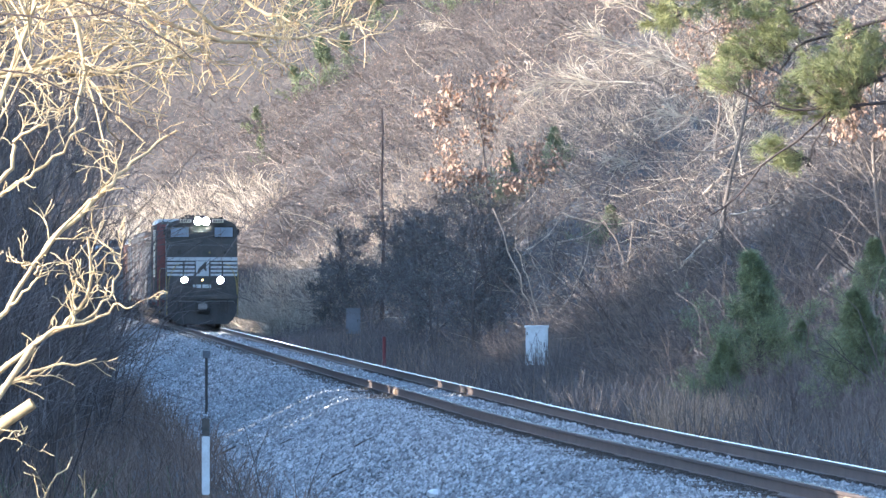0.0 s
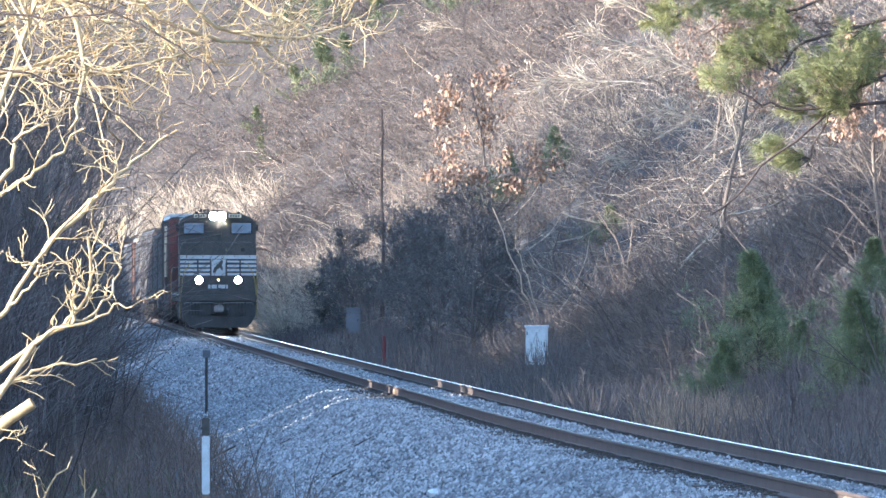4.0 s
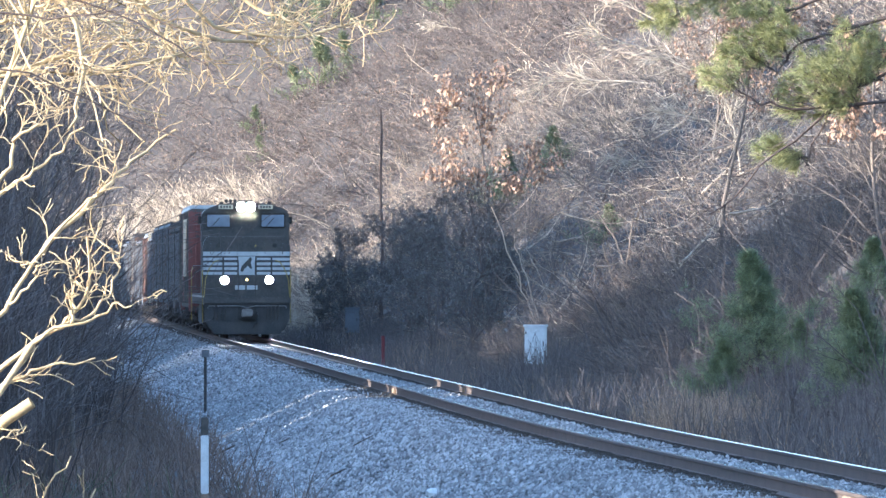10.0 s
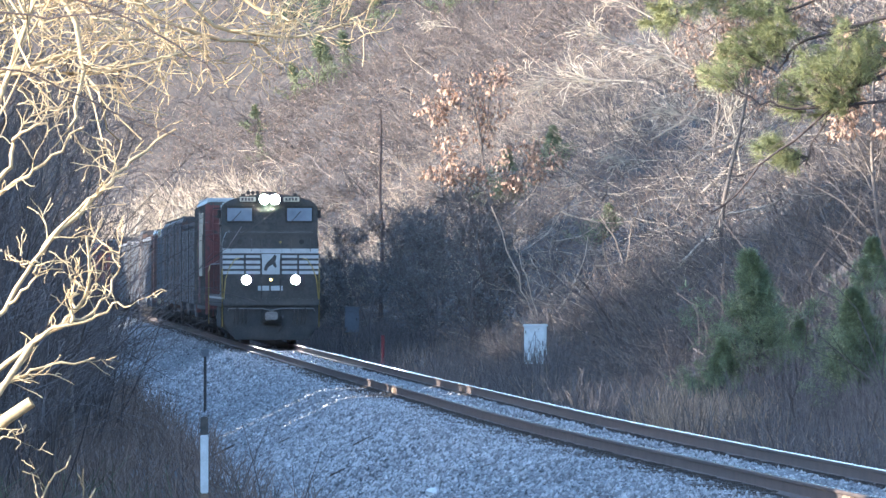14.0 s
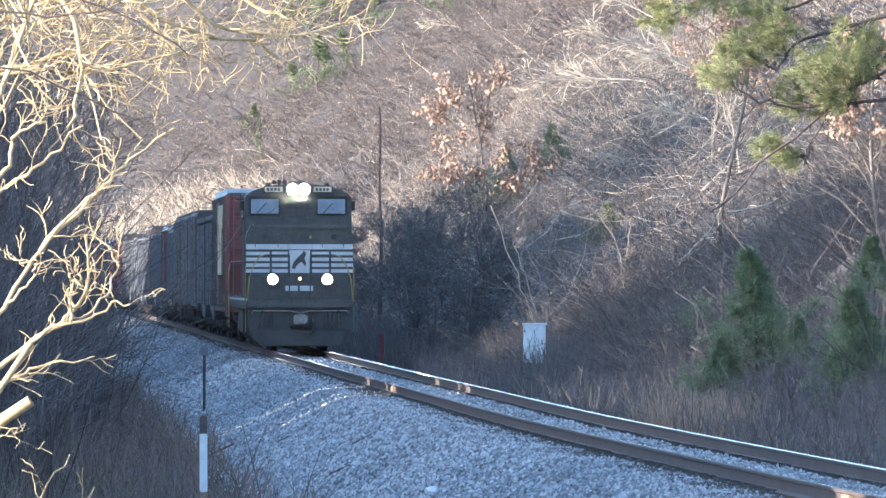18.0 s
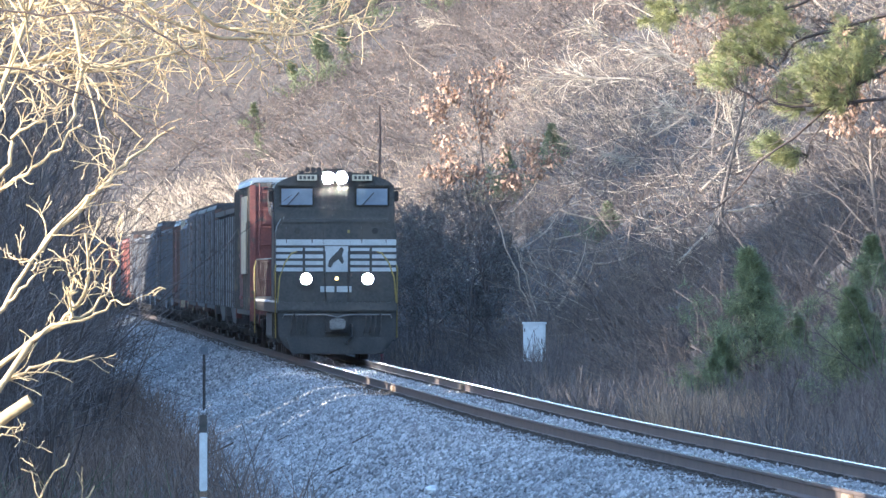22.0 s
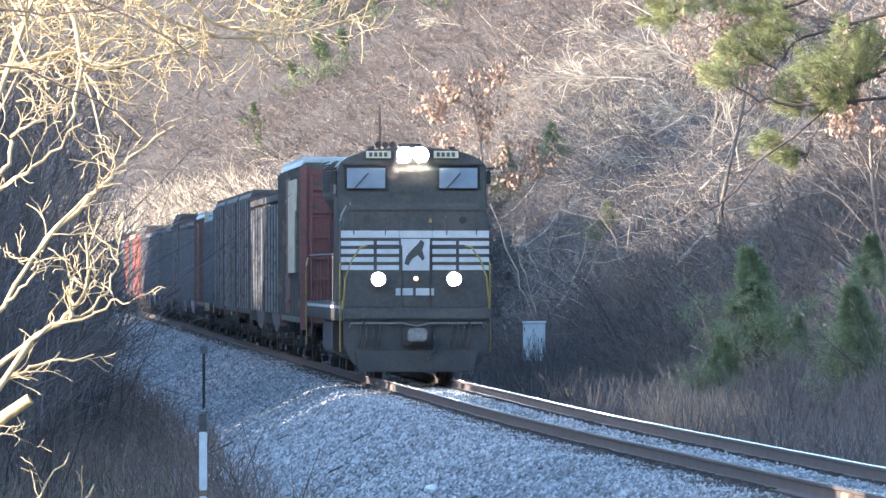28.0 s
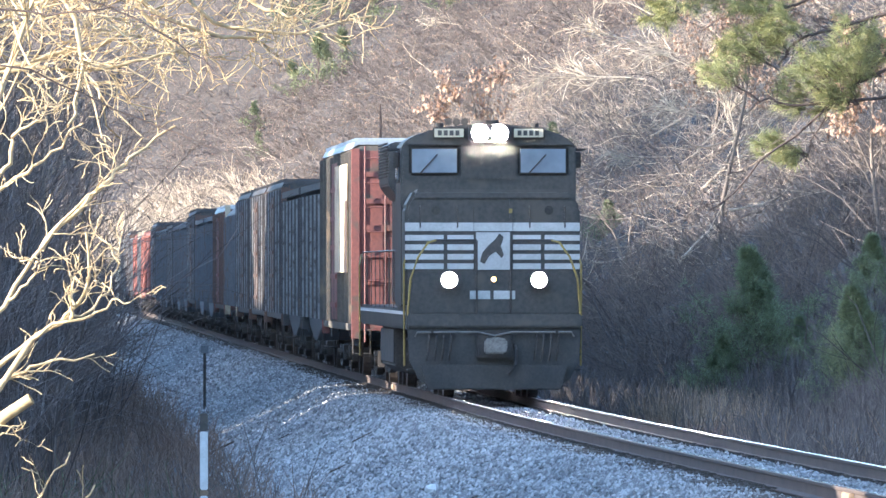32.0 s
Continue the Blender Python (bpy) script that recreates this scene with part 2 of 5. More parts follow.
def ground_z(x, y):
    x, y = np.asarray(x, float), np.asarray(y, float)
    o = x - line_x(y)
    z = np.interp(o, SECT_O, SECT_Z)
    left = ease((y - 52) / 28.0)
    level = np.where(o < -6.5, -0.1, z)
    z = np.where(o < -4.9, level + (z - level) * left, z)
    # unseen left ridge raised and lowered to set where its shade falls
    crest = sum(a * np.exp(-((y - b) / c) ** 2) for a, b, c in ((0.3, 264, 15), (0.6, 396, 24), (1.2, 312, 22), (2.2, 216, 24), (1.6, 440, 24), (-7.0, 540, 44), (2.0, 345, 20), (1.8, 282, 12), (-1.5, 150, 12)))
    z = z + crest * ease((-o - 15) / 10.0)
    for g in SUN_CUTS:
        low = g[2] - 0.6 + (g[0] - o) * 0.195
        z = np.where(o < -13, z - np.maximum(0, z - low) * np.exp(-((y - sun_cut_y(o, g)) / g[3]) ** 4), z)
    z = z + ease((y - 850) / 220.0) * 55
    rough = ease((np.abs(o) - 4.3) / 4.0) * np.where(o < -13, 0.5, 1.0)
    return z + rough * ((0.35 + 0.55 * ease((o - 7) / 5.0)) * lumps(x, y, 5.0) + 0.12 * lumps(x, y, 1.7, 2.0)) + 0.02 * lumps(x, y, 0.8, 5.0)


def build_ground():
    ys = np.concatenate([np.array([-2600, -1500, -800, -400, -200, -100, -50.0]), np.arange(-20, 86, 4.0), np.arange(86, 184, 1.6), np.arange(184, 222, 0.4), np.arange(222, 242, 1.6), np.arange(242, 280, 0.6), np.arange(280, 620, 1.6),
                         np.arange(622, 900, 8.0), np.array([920, 980, 1050, 1150, 1300, 1600, 2000, 2900.0])])
    os_ = np.concatenate([np.array([-2600, -1200, -600, -300, -200, -130, -100, -80]), np.arange(-70, -20, 4.0), np.arange(-20, -8, 1.0), np.arange(-8, -1.9, 0.3),
                          np.array([-1.85, -1.4, -0.95, -0.6, 0, 0.6, 0.95, 1.4, 1.85]), np.arange(2.1, 14, 0.5), np.arange(14, 40, 2.0), np.array([45, 55, 70, 100, 130, 200, 400, 900, 2600])])
    o, y = np.meshgrid(os_, ys)
    x = o + line_x(y)
    z = ground_z(x, y)
    n, k = o.shape
    idx = np.arange(n * k).reshape(n, k)
    faces = np.stack([idx[:-1, :-1], idx[:-1, 1:], idx[1:, 1:], idx[1:, :-1]], -1).reshape(-1, 4)
    me = raw_mesh("ground", np.stack([x, y, z], -1).reshape(-1, 3), faces, [M_GROUND, M_BALLAST], True)
    mid = ((o[:-1, :-1] + o[1:, 1:]) / 2 + 0.35 * lumps(x[:-1, :-1], y[:-1, :-1], 1.2)).reshape(-1)
    me.polygons.foreach_set("material_index", ((mid > -4.5) & (mid < 2.9)).astype(np.int32))
    return tagged(new("ground", me), "leaf-littered railway cutting with a grey ballast bed", "ground", kind="structure")


build_ground()


def sweep(name, outline, off, y0, y1, material, parent, step=4.0, label=""):
    """An outline (across, up) drawn along the track."""
    ys = np.arange(y0, y1 + 0.01, step)
    n = len(outline)
    v = np.array([(line_x(y) + off + a, y, b) for y in ys for a, b in outline])
    i = np.arange((len(ys) - 1) * n)
    r, c = i // n, i % n
    d = (c + 1) % n
    return part(name, raw_mesh(name, v, np.stack([r * n + c, r * n + d, (r + 1) * n + d, (r + 1) * n + c], -1), material), None, parent, label)


def build_track():
    track = thing("railway_track", "single railway track of rusty rails on wooden sleepers in grey ballast", "railway track")
    track["kind"] = "structure"
    side = [(-0.07, -0.190), (0.07, -0.190), (0.07, -0.176), (0.012, -0.150), (0.012, -0.045), (0.036, -0.034), (0.036, -0.008), (-0.036, -0.008), (-0.036, -0.034), (-0.012, -0.045), (-0.012, -0.150), (-0.07, -0.176)]
    head = [(-0.036, -0.008), (0.036, -0.008), (0.034, -0.002), (0.024, 0.0), (-0.024, 0.0), (-0.034, -0.002)]
    for off, band in ((-0.753, 0.25), (0.753, 0.95)):
        rail = sweep("rail", side, off, -60, 848, M_RAILSIDE, track)
        sweep("rail_head", head, off, -60, 848, M_RAILSIDE, rail)
        sweep("running_surface", [(-0.03 * band + 0.004, 0.0), (0.03 * band + 0.004, 0.0), (0.024 * band + 0.004, 0.004), (-0.024 * band + 0.004, 0.004)], off, -60, 848, M_RAILTOP, rail, label="polished bright rail head")
    # light-coloured bars paint the patches of sun on the rails
    bar = mesh_of("sun_patch_bar", box(-0.03, 0.03, -0.46, 0.46, -0.14, -0.04, 0.01), M_SUNPATCH_RUST)
    for sx, y in ((-1, 104.0), (1, 207.0), (-1, 204.5)):
        for k in (-1, 1):
            j = part("sun_patch_bar", bar, None, track, "light rusty bar painting a sun patch on the rail")
            j.matrix_basis = pose(float(line_x(y)) + sx * 0.753 + k * 0.03, y, 0, 0, 0, 2.5)
    me = mesh_of("sleeper", box(-1.3, 1.3, -0.115, 0.115, -0.36, -0.200, 0.012), M_TIE)
    bm = box(-0.90, -0.60, -0.09, 0.09, -0.202, -0.184)
    for sx in (-0.85, -0.655):
        box(sx - 0.012, sx + 0.012, -0.05, -0.02, -0.17, -0.15, 0, bm), box(sx - 0.012, sx + 0.012, 0.03, 0.06, -0.17, -0.15, 0, bm)
    for sy in (-0.15, 0.125):
        box(-0.845, -0.66, sy, sy + 0.03, -0.2, -0.158, 0, bm)
    plate = mesh_of("tie_plate", bm, M_UNDER)
    rows = [(112 + 0.5 * i) for i in range(300)]
    for y in rows:
        s = part("sleeper", me, None, track)
        s.matrix_basis = pose(float(line_x(y)) + random.uniform(-0.03, 0.03), y, random.uniform(-0.008, 0.004), 0, 0, 2.5 + random.uniform(-0.6, 0.6))
        for turn in (0, 180):
            q = part("tie_plate", plate, None, s)
            q.matrix_basis = pose(0, 0, 0, 0, 0, turn)
    far = [262 + 0.5 * i for i in range(1150)] + [-60 + 0.5 * i for i in range(344)]
    v, f = [], []
    base = np.array([(x, y, z) for x in (-1.3, 1.3) for y in (-0.115, 0.115) for z in (-0.36, -0.200)])
    quads = np.array([(0, 1, 3, 2), (4, 6, 7, 5), (0, 4, 5, 1), (2, 3, 7, 6), (0, 2, 6, 4), (1, 5, 7, 3)])
    for i, y in enumerate(far):
        v.append(base + (float(line_x(y)), y, 0)), f.append(quads + 8 * i)
    tagged(part("sleepers_beyond", raw_mesh("sleepers_beyond", np.concatenate(v), np.concatenate(f), M_TIE), None, track), kind="stuff")


build_track()


# ---------------------------------------------------------------- plants
def tubes(P, R, sides=3):
    """Tapered tubes along N polylines of K points: P is (N, K, 3), R is (N, K)."""
    N, K, _ = P.shape
    T = np.gradient(P, axis=1)
    T /= np.linalg.norm(T, axis=2, keepdims=True) + 1e-9
    ref = np.where(np.abs(T[:, :1, 2:3]) < 0.85, np.array([0, 0, 1.0]), np.array([1.0, 0, 0]))
    U = np.cross(T, np.broadcast_to(ref, T.shape))
    U /= np.linalg.norm(U, axis=2, keepdims=True) + 1e-9
    W = np.cross(T, U)
    a = np.arange(sides) * 2 * np.pi / sides
    V = P[:, :, None, :] + R[:, :, None, None] * (U[:, :, None, :] * np.cos(a)[None, None, :, None] + W[:, :, None, :] * np.sin(a)[None, None, :, None])
    idx = np.arange(N * K * sides).reshape(N, K, sides)
    nxt = np.roll(idx, -1, axis=2)
    F = np.stack([idx[:, :-1], nxt[:, :-1], nxt[:, 1:], idx[:, 1:]], -1).reshape(-1, 4)
    return V.reshape(-1, 3), F


def strands(rng, root, way, length, r0, K=5, droop=0.0, wobble=0.15, tip=0.25):
    """Wandering twigs from root points along ways."""
    N = len(root)
    way = way / (np.linalg.norm(way, axis=1, keepdims=True) + 1e-9)
    step = (length / (K - 1))[:, None]
    P = np.zeros((N, K, 3))
    P[:, 0] = root
    d = way.copy()
    for k in range(1, K):
        d = d + rng.normal(0, wobble, (N, 3)) + np.array([0, 0, -droop])
        d /= np.linalg.norm(d, axis=1, keepdims=True)
        P[:, k] = P[:, k - 1] + d * step
    R = r0[:, None] * np.linspace(1, tip, K)[None, :]
    return P, R


def sprout(rng, P, R, count, lo, spread, length, thin=0.5, K=5, droop=0.0, wobble=0.15, up=0.3):
    """count side twigs from each polyline of P, from the share lo of its length on."""
    N, Kp, _ = P.shape
    who = np.repeat(np.arange(N), count)
    t = rng.uniform(lo, 0.98, len(who)) * (Kp - 1)
    i = np.minimum(t.astype(int), Kp - 2)
    fr = (t - i)[:, None]
    root = P[who, i] * (1 - fr) + P[who, i + 1] * fr
    d = P[who, i + 1] - P[who, i]
    d /= np.linalg.norm(d, axis=1, keepdims=True) + 1e-9
    side = rng.normal(0, 1, d.shape)
    side -= (side * d).sum(1, keepdims=True) * d
    side /= np.linalg.norm(side, axis=1, keepdims=True) + 1e-9
    way = d + spread * side + np.array([0, 0, up])
    r = (R[who, i] * (1 - fr[:, 0]) + R[who, i + 1] * fr[:, 0]) * thin * rng.uniform(0.7, 1.1, len(who))
    L = rng.uniform(0.6, 1.25, len(who)) * length * (1.15 - 0.5 * t / (Kp - 1))
    return strands(rng, root, way, L, r, K, droop, wobble)


def join(pieces):
    V, F, n = [], [], 0
    for v, f in pieces:
        V.append(v), F.append(f + n)
        n += len(v)
    return np.concatenate(V), np.concatenate(F)


def bare_tree(rng, h, r, lean=0.1, limbs=9, first=0.35, spread=0.9, reach=0.42, twigs=7, fine=6):
    """Lines of a leafless tree at the origin: trunk with limbs, and its twigs."""
    trunk = strands(rng, np.zeros((1, 3)), np.array([[rng.normal(0, lean), rng.normal(0, lean), 1.0]]), np.array([h]), np.array([r]), 9, 0, 0.07, 0.25)
    limb = sprout(rng, *trunk, limbs, first, spread, h * reach, 0.55, 7, 0.0, 0.16, 0.25)
    branch = sprout(rng, *limb, twigs, 0.2, 0.9, h * reach * 0.45, 0.5, 4, 0.0, 0.18, 0.15)
    twig = sprout(rng, *branch, fine, 0.15, 0.9, h * reach * 0.24, 0.6, 3, 0.0, 0.2, 0.1)
    for q in (branch, twig):
        np.maximum(q[1], 0.006, out=q[1])
    return trunk, limb, branch, twig


def leaf_cards(rng, at, size, fold=0.35, hang=0.0):
    """Small folded leaves, each two triangles."""
    N = len(at)
    d = rng.normal(0, 1, (N, 3)) - np.array([0, 0, hang])
    d /= np.linalg.norm(d, axis=1, keepdims=True)
    s = np.cross(d, rng.normal(0, 1, (N, 3)))
    s /= np.linalg.norm(s, axis=1, keepdims=True)
    n = np.cross(d, s)
    L = (size * rng.uniform(0.6, 1.3, N))[:, None]
    a, b = at, at + d * L
    m = at + d * L * 0.5
    V = np.stack([a, m + s * L * 0.3 + n * L * fold * 0.3, b, m - s * L * 0.3 + n * L * fold * 0.3], 1).reshape(-1, 3)
    q = np.arange(N * 4).reshape(N, 4)
    return V, q


def tree_thing(name, label, category, lines, wood, twigwood, group="", split=False):
    tr = thing(name, label, category, group)
    trunk, limb, branch, twig = lines
    part("trunk", raw_mesh("trunk", *(tubes(*trunk, 7) if split else join([tubes(*trunk, 7), tubes(*limb, 4)])), wood, True), None, tr)
    for k in range(len(limb[0]) if split else 0):
        part("limb", raw_mesh("limb", *tubes(limb[0][k:k + 1], limb[1][k:k + 1], 4), wood, True), None, tr)
    part("crown", raw_mesh("crown", *join([tubes(*branch, 3), tubes(*twig, 3)]), twigwood), None, tr)
    return tr


def at_track(o, y, sink=0.05):
    x = float(line_x(y)) + o
    return x, y, float(ground_z(x, y)) - sink


def brush(name, label, seed, n, o_rng, y_rng, length, r, stems, material, lean, density=None, fine=2, kind_label="brush", bends=4, droop=0.04):
    """A thicket: clumps of stems with side twigs over a strip beside the track."""
    rng = np.random.default_rng(seed)
    y = rng.uniform(*y_rng, n)
    o = rng.uniform(*o_rng, n)
    if density:
        keep = rng.uniform(0, 1, n) < density(o, y)
        o, y = o[keep], y[keep]
    n = len(y)
    x = line_x(y) + o
    big = rng.uniform(0.55, 1.25, n)
    root = np.repeat(np.stack([x, y, ground_z(x, y) - 0.05], 1), stems, 0)
    root[:, :2] += rng.normal(0, 0.12, (len(root), 2))
    sz = np.repeat(big, stems) * rng.uniform(0.7, 1.2, len(root))
    way = rng.normal(0, lean, (len(root), 3))
    way[:, 2] = 1
    S = strands(rng, root, way, length * sz, r * sz, bends, droop, 0.2 if bends < 7 else 0.26)
    pieces = [tubes(*S)]
    T = sprout(rng, *S, fine, 0.2, 1.0, length * 0.38, 0.65, 3, 0.02, 0.2, 0.1)
    np.maximum(T[1], r * 0.34, out=T[1])
    pieces.append(tubes(*T))
    ob = new(name, raw_mesh(name, *join(pieces), material))
    return tagged(ob, label, kind_label, kind="stuff")


def clear_of_sun_cuts(o, y):
    return all(abs(y - sun_cut_y(o, g)) > (3.2 if k < 5 else -0.2) + g[3] for k, g in enumerate(SUN_CUTS))


def clear_strip(o, y):
    """1 away from the sun's ways through the added cuts, 0 in them."""
    return np.prod([np.abs(y - sun_cut_y(o, g)) > g[3] + 1.1 for g in SUN_CUTS], axis=0)


def patchy(size, seed, lo=0.15):
    return lambda o, y: np.clip(lo + 0.5 + 0.8 * lumps(o, y * 0.45, size, seed), 0, 1)


brush("bank_brush", "tangled leafless brown brush on a railway bank", 11, 7600, (5.8, 24), (150, 640), 2.2, 0.016, 3, M_TWIG, 1.15, lambda o, y: patchy(2.2, 1.0, -0.05)(o, y) * ((y > 207) | (o > 9.5)), droop=0.1)
brush("dark_underwood", "dark leafless underwood on a railway bank", 15, 3000, (6.2, 26), (160, 640), 2.5, 0.018, 3, M_TWIG_DARK, 0.95, patchy(3.0, 4.0, 0.0), droop=0.08)
brush("near_brush", "dark leafless brush behind the young pines", 30, 2100, (5.9, 15), (208, 244), 1.6, 0.012, 3, M_TWIG, 0.8, clear_strip, droop=0.08)
brush("sunlit_brush", "brown leafy brush catching some sun behind the relay box", 33, 520, (5.0, 10), (258, 284), 1.5, 0.012, 4, M_TWIG, 0.8, droop=0.08, fine=3)
brush("dead_vines", "pale arching dead vines over the bank", 16, 3000, (7.0, 26), (236, 640), 2.9, 0.013, 2, M_VINE, 2.2, patchy(2.6, 7.0, 0.0), fine=4, droop=0.08, bends=8)
brush("sunny_vines", "pale sunlit tangle of dead vines high on the bank", 39, 420, (15.5, 24.5), (300, 480), 2.6, 0.016, 3, M_VINE, 1.8, patchy(2.2, 5.0, 0.1), fine=4, droop=0.12, bends=5)
# dark twigs paint shade on the far hill, which the ridge cannot reach
brush("far_brush", "leafless brush where the cutting bends", 17, 5200, (5, 50), (640, 910), 3.4, 0.034, 3, M_TWIG_DARK, 1.2, patchy(5.0, 3.0, 0.0), fine=2, droop=0.14)
brush("far_underwood", "leafless underwood high on the far hillside, coloured dark for shade", 35, 9000, (6, 50), (640, 910), 2.2, 0.030, 3, M_TWIG_DARK, 1.3, patchy(3.0, 6.0, 0.05), fine=2, droop=0.16)
brush("far_vines", "pale arching dead vines on the far hillside", 36, 300, (8, 48), (640, 905), 4.0, 0.028, 2, M_VINE, 2.0, patchy(3.4, 2.0, -0.1), fine=2, droop=0.14, bends=5)
brush("bend_grass", "pale dry grass and briars on the sunny bank by the bend", 40, 700, (4.2, 10), (475, 660), 1.7, 0.024, 5, M_VINE, 0.6, fine=2, droop=0.1)
brush("pale_bank_grass", "pale sunlit dry grass on the far bank", 27, 620, (8, 17.5), (745, 850), 2.3, 0.045, 6, M_VINE, 0.6, fine=1, droop=0.1)
brush("ditch_weeds", "tall brown dead weeds beside the ballast", 12, 4800, (3.3, 6.6), (120, 460), 0.78, 0.010, 3, M_WEED, 0.22, fine=1, bends=3)
brush("dry_grass", "pale dry grass tufts in the trackside ditch", 18, 500, (3.4, 6.4), (150, 420), 0.75, 0.008, 9, M_GRASS, 0.3, patchy(1.6, 2.0, -0.25), fine=0, bends=3)
brush("tall_weeds", "tall dark dead weeds round the relay box", 29, 150, (3.9, 6.0), (244, 256.3), 1.15, 0.011, 4, M_WEED, 0.16, fine=1, bends=3)
brush("slope_grass", "brown dead weeds round the marker post", 32, 170, (-7.4, -4.4), (131, 143.5), 0.75, 0.008, 4, M_SLOPE, 0.25, fine=1, bends=3)
brush("bank_weeds", "low brown dead weeds on the foot of the bank", 38, 1500, (5.6, 12.5), (160, 212), 0.85, 0.0085, 4, M_WEED, 0.5, fine=2, bends=3)
brush("grass_tufts", "pale dry grass tufts beside the rail", 20, 70, (3.3, 4.9), (179, 193), 0.8, 0.007, 14, M_GRASS, 0.22, fine=1, bends=3)
brush("slope_weeds", "dark dead weeds on the slope below the ballast", 13, 5600, (-12, -4.4), (80, 330), 0.82, 0.0095, 3, M_SLOPE, 0.35, fine=1, bends=3)
brush("wood_edge", "dense dark leafless undergrowth at the wood edge", 28, 760, (-12, -5.9), (248, 330), 4.2, 0.02, 3, M_TWIG_DARK, 0.14)
brush("near_wood_edge", "dense leafless shrubs below the slope, coloured dark as unlit", 37, 700, (-12.5, -6.6), (150, 250), 6.2, 0.015, 3, M_TWIG_DARK, 0.12, lambda o, y: np.clip((-o - 7.1 - np.clip((185 - y) / 30, 0, 1)) * 0.8, 0, 1) * clear_strip(o, y), fine=5)
brush("briars", "green and brown briars beside the slope", 19, 400, (-12, -5.6), (90, 180), 1.0, 0.010, 4, M_GREENTWIG, 0.6, patchy(2.0, 3.0, -0.1), fine=1)
brush("left_thicket", "dense dark leafless thicket beside the line", 14, 900, (-16, -6.3), (320, 620), 4.6, 0.026, 3, M_TWIG_DARK, 0.3, lambda o, y: np.clip(0.5 + (-o - 6) / 4, 0, 1), fine=1)


def build_trees():
    rng = np.random.default_rng(5)
    kinds = [tree_thing("bare_tree", "leafless grey-brown tree on a wooded bank", "tree", bare_tree(rng, 7 + 1.5 * k, 0.09 + 0.015 * k, 0.2, limbs=13, first=0.2, spread=1.1, reach=0.5, twigs=7, fine=5), M_BARK, M_TWIG, "bare trees of the cutting") for k in range(4)]
    pale = [tree_thing("bare_tree", "leafless pale-barked tree catching the low sun", "tree", bare_tree(rng, 8 + 2 * k, 0.08 + 0.02 * k, 0.12, limbs=12, first=0.25, spread=0.7, reach=0.4, twigs=7, fine=5), M_BARK_SUNLIT, M_VINE, "pale trees beside the line") for k in range(2)]
    slim = [tree_thing("slim_tree", "slim leafless tree in the dark edge of the wood", "tree", bare_tree(rng, 8 + k, 0.07, 0.05, limbs=18, first=0.1, spread=0.9, reach=0.2, twigs=5, fine=4), M_BARK, M_TWIG_DARK, "slim trees of the wood edge") for k in range(3)]
    fallen = [tree_thing("fallen_sapling", "pale bare fallen sapling lying on the bank", "tree", bare_tree(rng, 3.6, 0.05, 0.1, limbs=14, first=0.2, spread=0.8, reach=0.5, twigs=5, fine=3), M_VINE, M_VINE, "fallen saplings", True)]
    ridge = [tree_thing("ridge_tree", "unseen leafless tree added on the ridge to shade the cutting", "tree", bare_tree(rng, 9 + k, 0.13, 0.12, limbs=11, first=0.25, spread=1.0, reach=0.42, twigs=5, fine=1), M_BARK, M_TWIG, "trees on the ridge") for k in range(2)]
    every = kinds + pale + slim + fallen + ridge
    spots = []
    spots += [(4 + int(rng.integers(2)), -rng.uniform(7.6, 10.5), rng.uniform(330, 470)) for _ in range(18)]
    spots += [(int(rng.integers(4)), -rng.uniform(9, 12), rng.uniform(270, 340)) for _ in range(8)]
    spots += [(int(rng.integers(4)), -rng.uniform(8, 14), rng.uniform(400, 620)) for _ in range(12)]
    # out-of-view ridge trees, added to dapple the sun on the banks
    spots += [(10 + int(rng.integers(2)), -rng.uniform(27, 50), y) for y in np.concatenate([rng.uniform(90, 600, 120), rng.uniform(185, 300, 55), rng.uniform(380, 480, 40), rng.uniform(248, 299, 36), rng.uniform(316, 352, 20)]) if not (122 < y < 188 or 492 < y < 600)]
    spots += [(6 + int(rng.integers(3)), -rng.uniform(7.3, 11.0), rng.uniform(246, 330)) for _ in range(36)]
    near = [(6 + int(rng.integers(3)), -rng.uniform(6.9, 10), rng.uniform(192, 250)) for _ in range(11)]
    spots += [q for q in near if clear_strip(q[1], q[2])]
    spots += [(9, o, y) for o, y in ((12, 300), (14, 330), (17, 400), (19, 450), (18, 475), (15, 360))]
    spots = [q for q in spots if q[1] > -20 or clear_of_sun_cuts(q[1], q[2])]
    used = set()
    for k, o, y in spots:
        if k == 9:
            m = Matrix.Translation(at_track(o, y, -0.5)) @ pose(0, 0, 0, rng.normal(0, 25), rng.uniform(50, 95) * rng.choice((-1, 1)), rng.uniform(-40, 40))
        else:
            m = Matrix.Translation(at_track(o, y, 0.15)) @ pose(0, 0, 0, rng.normal(0, 7), rng.normal(0, 7), rng.uniform(0, 360))
        if k not in used:
            every[k].matrix_basis = m
            used.add(k)
        else:
            copy_thing(every[k], m)


build_trees()


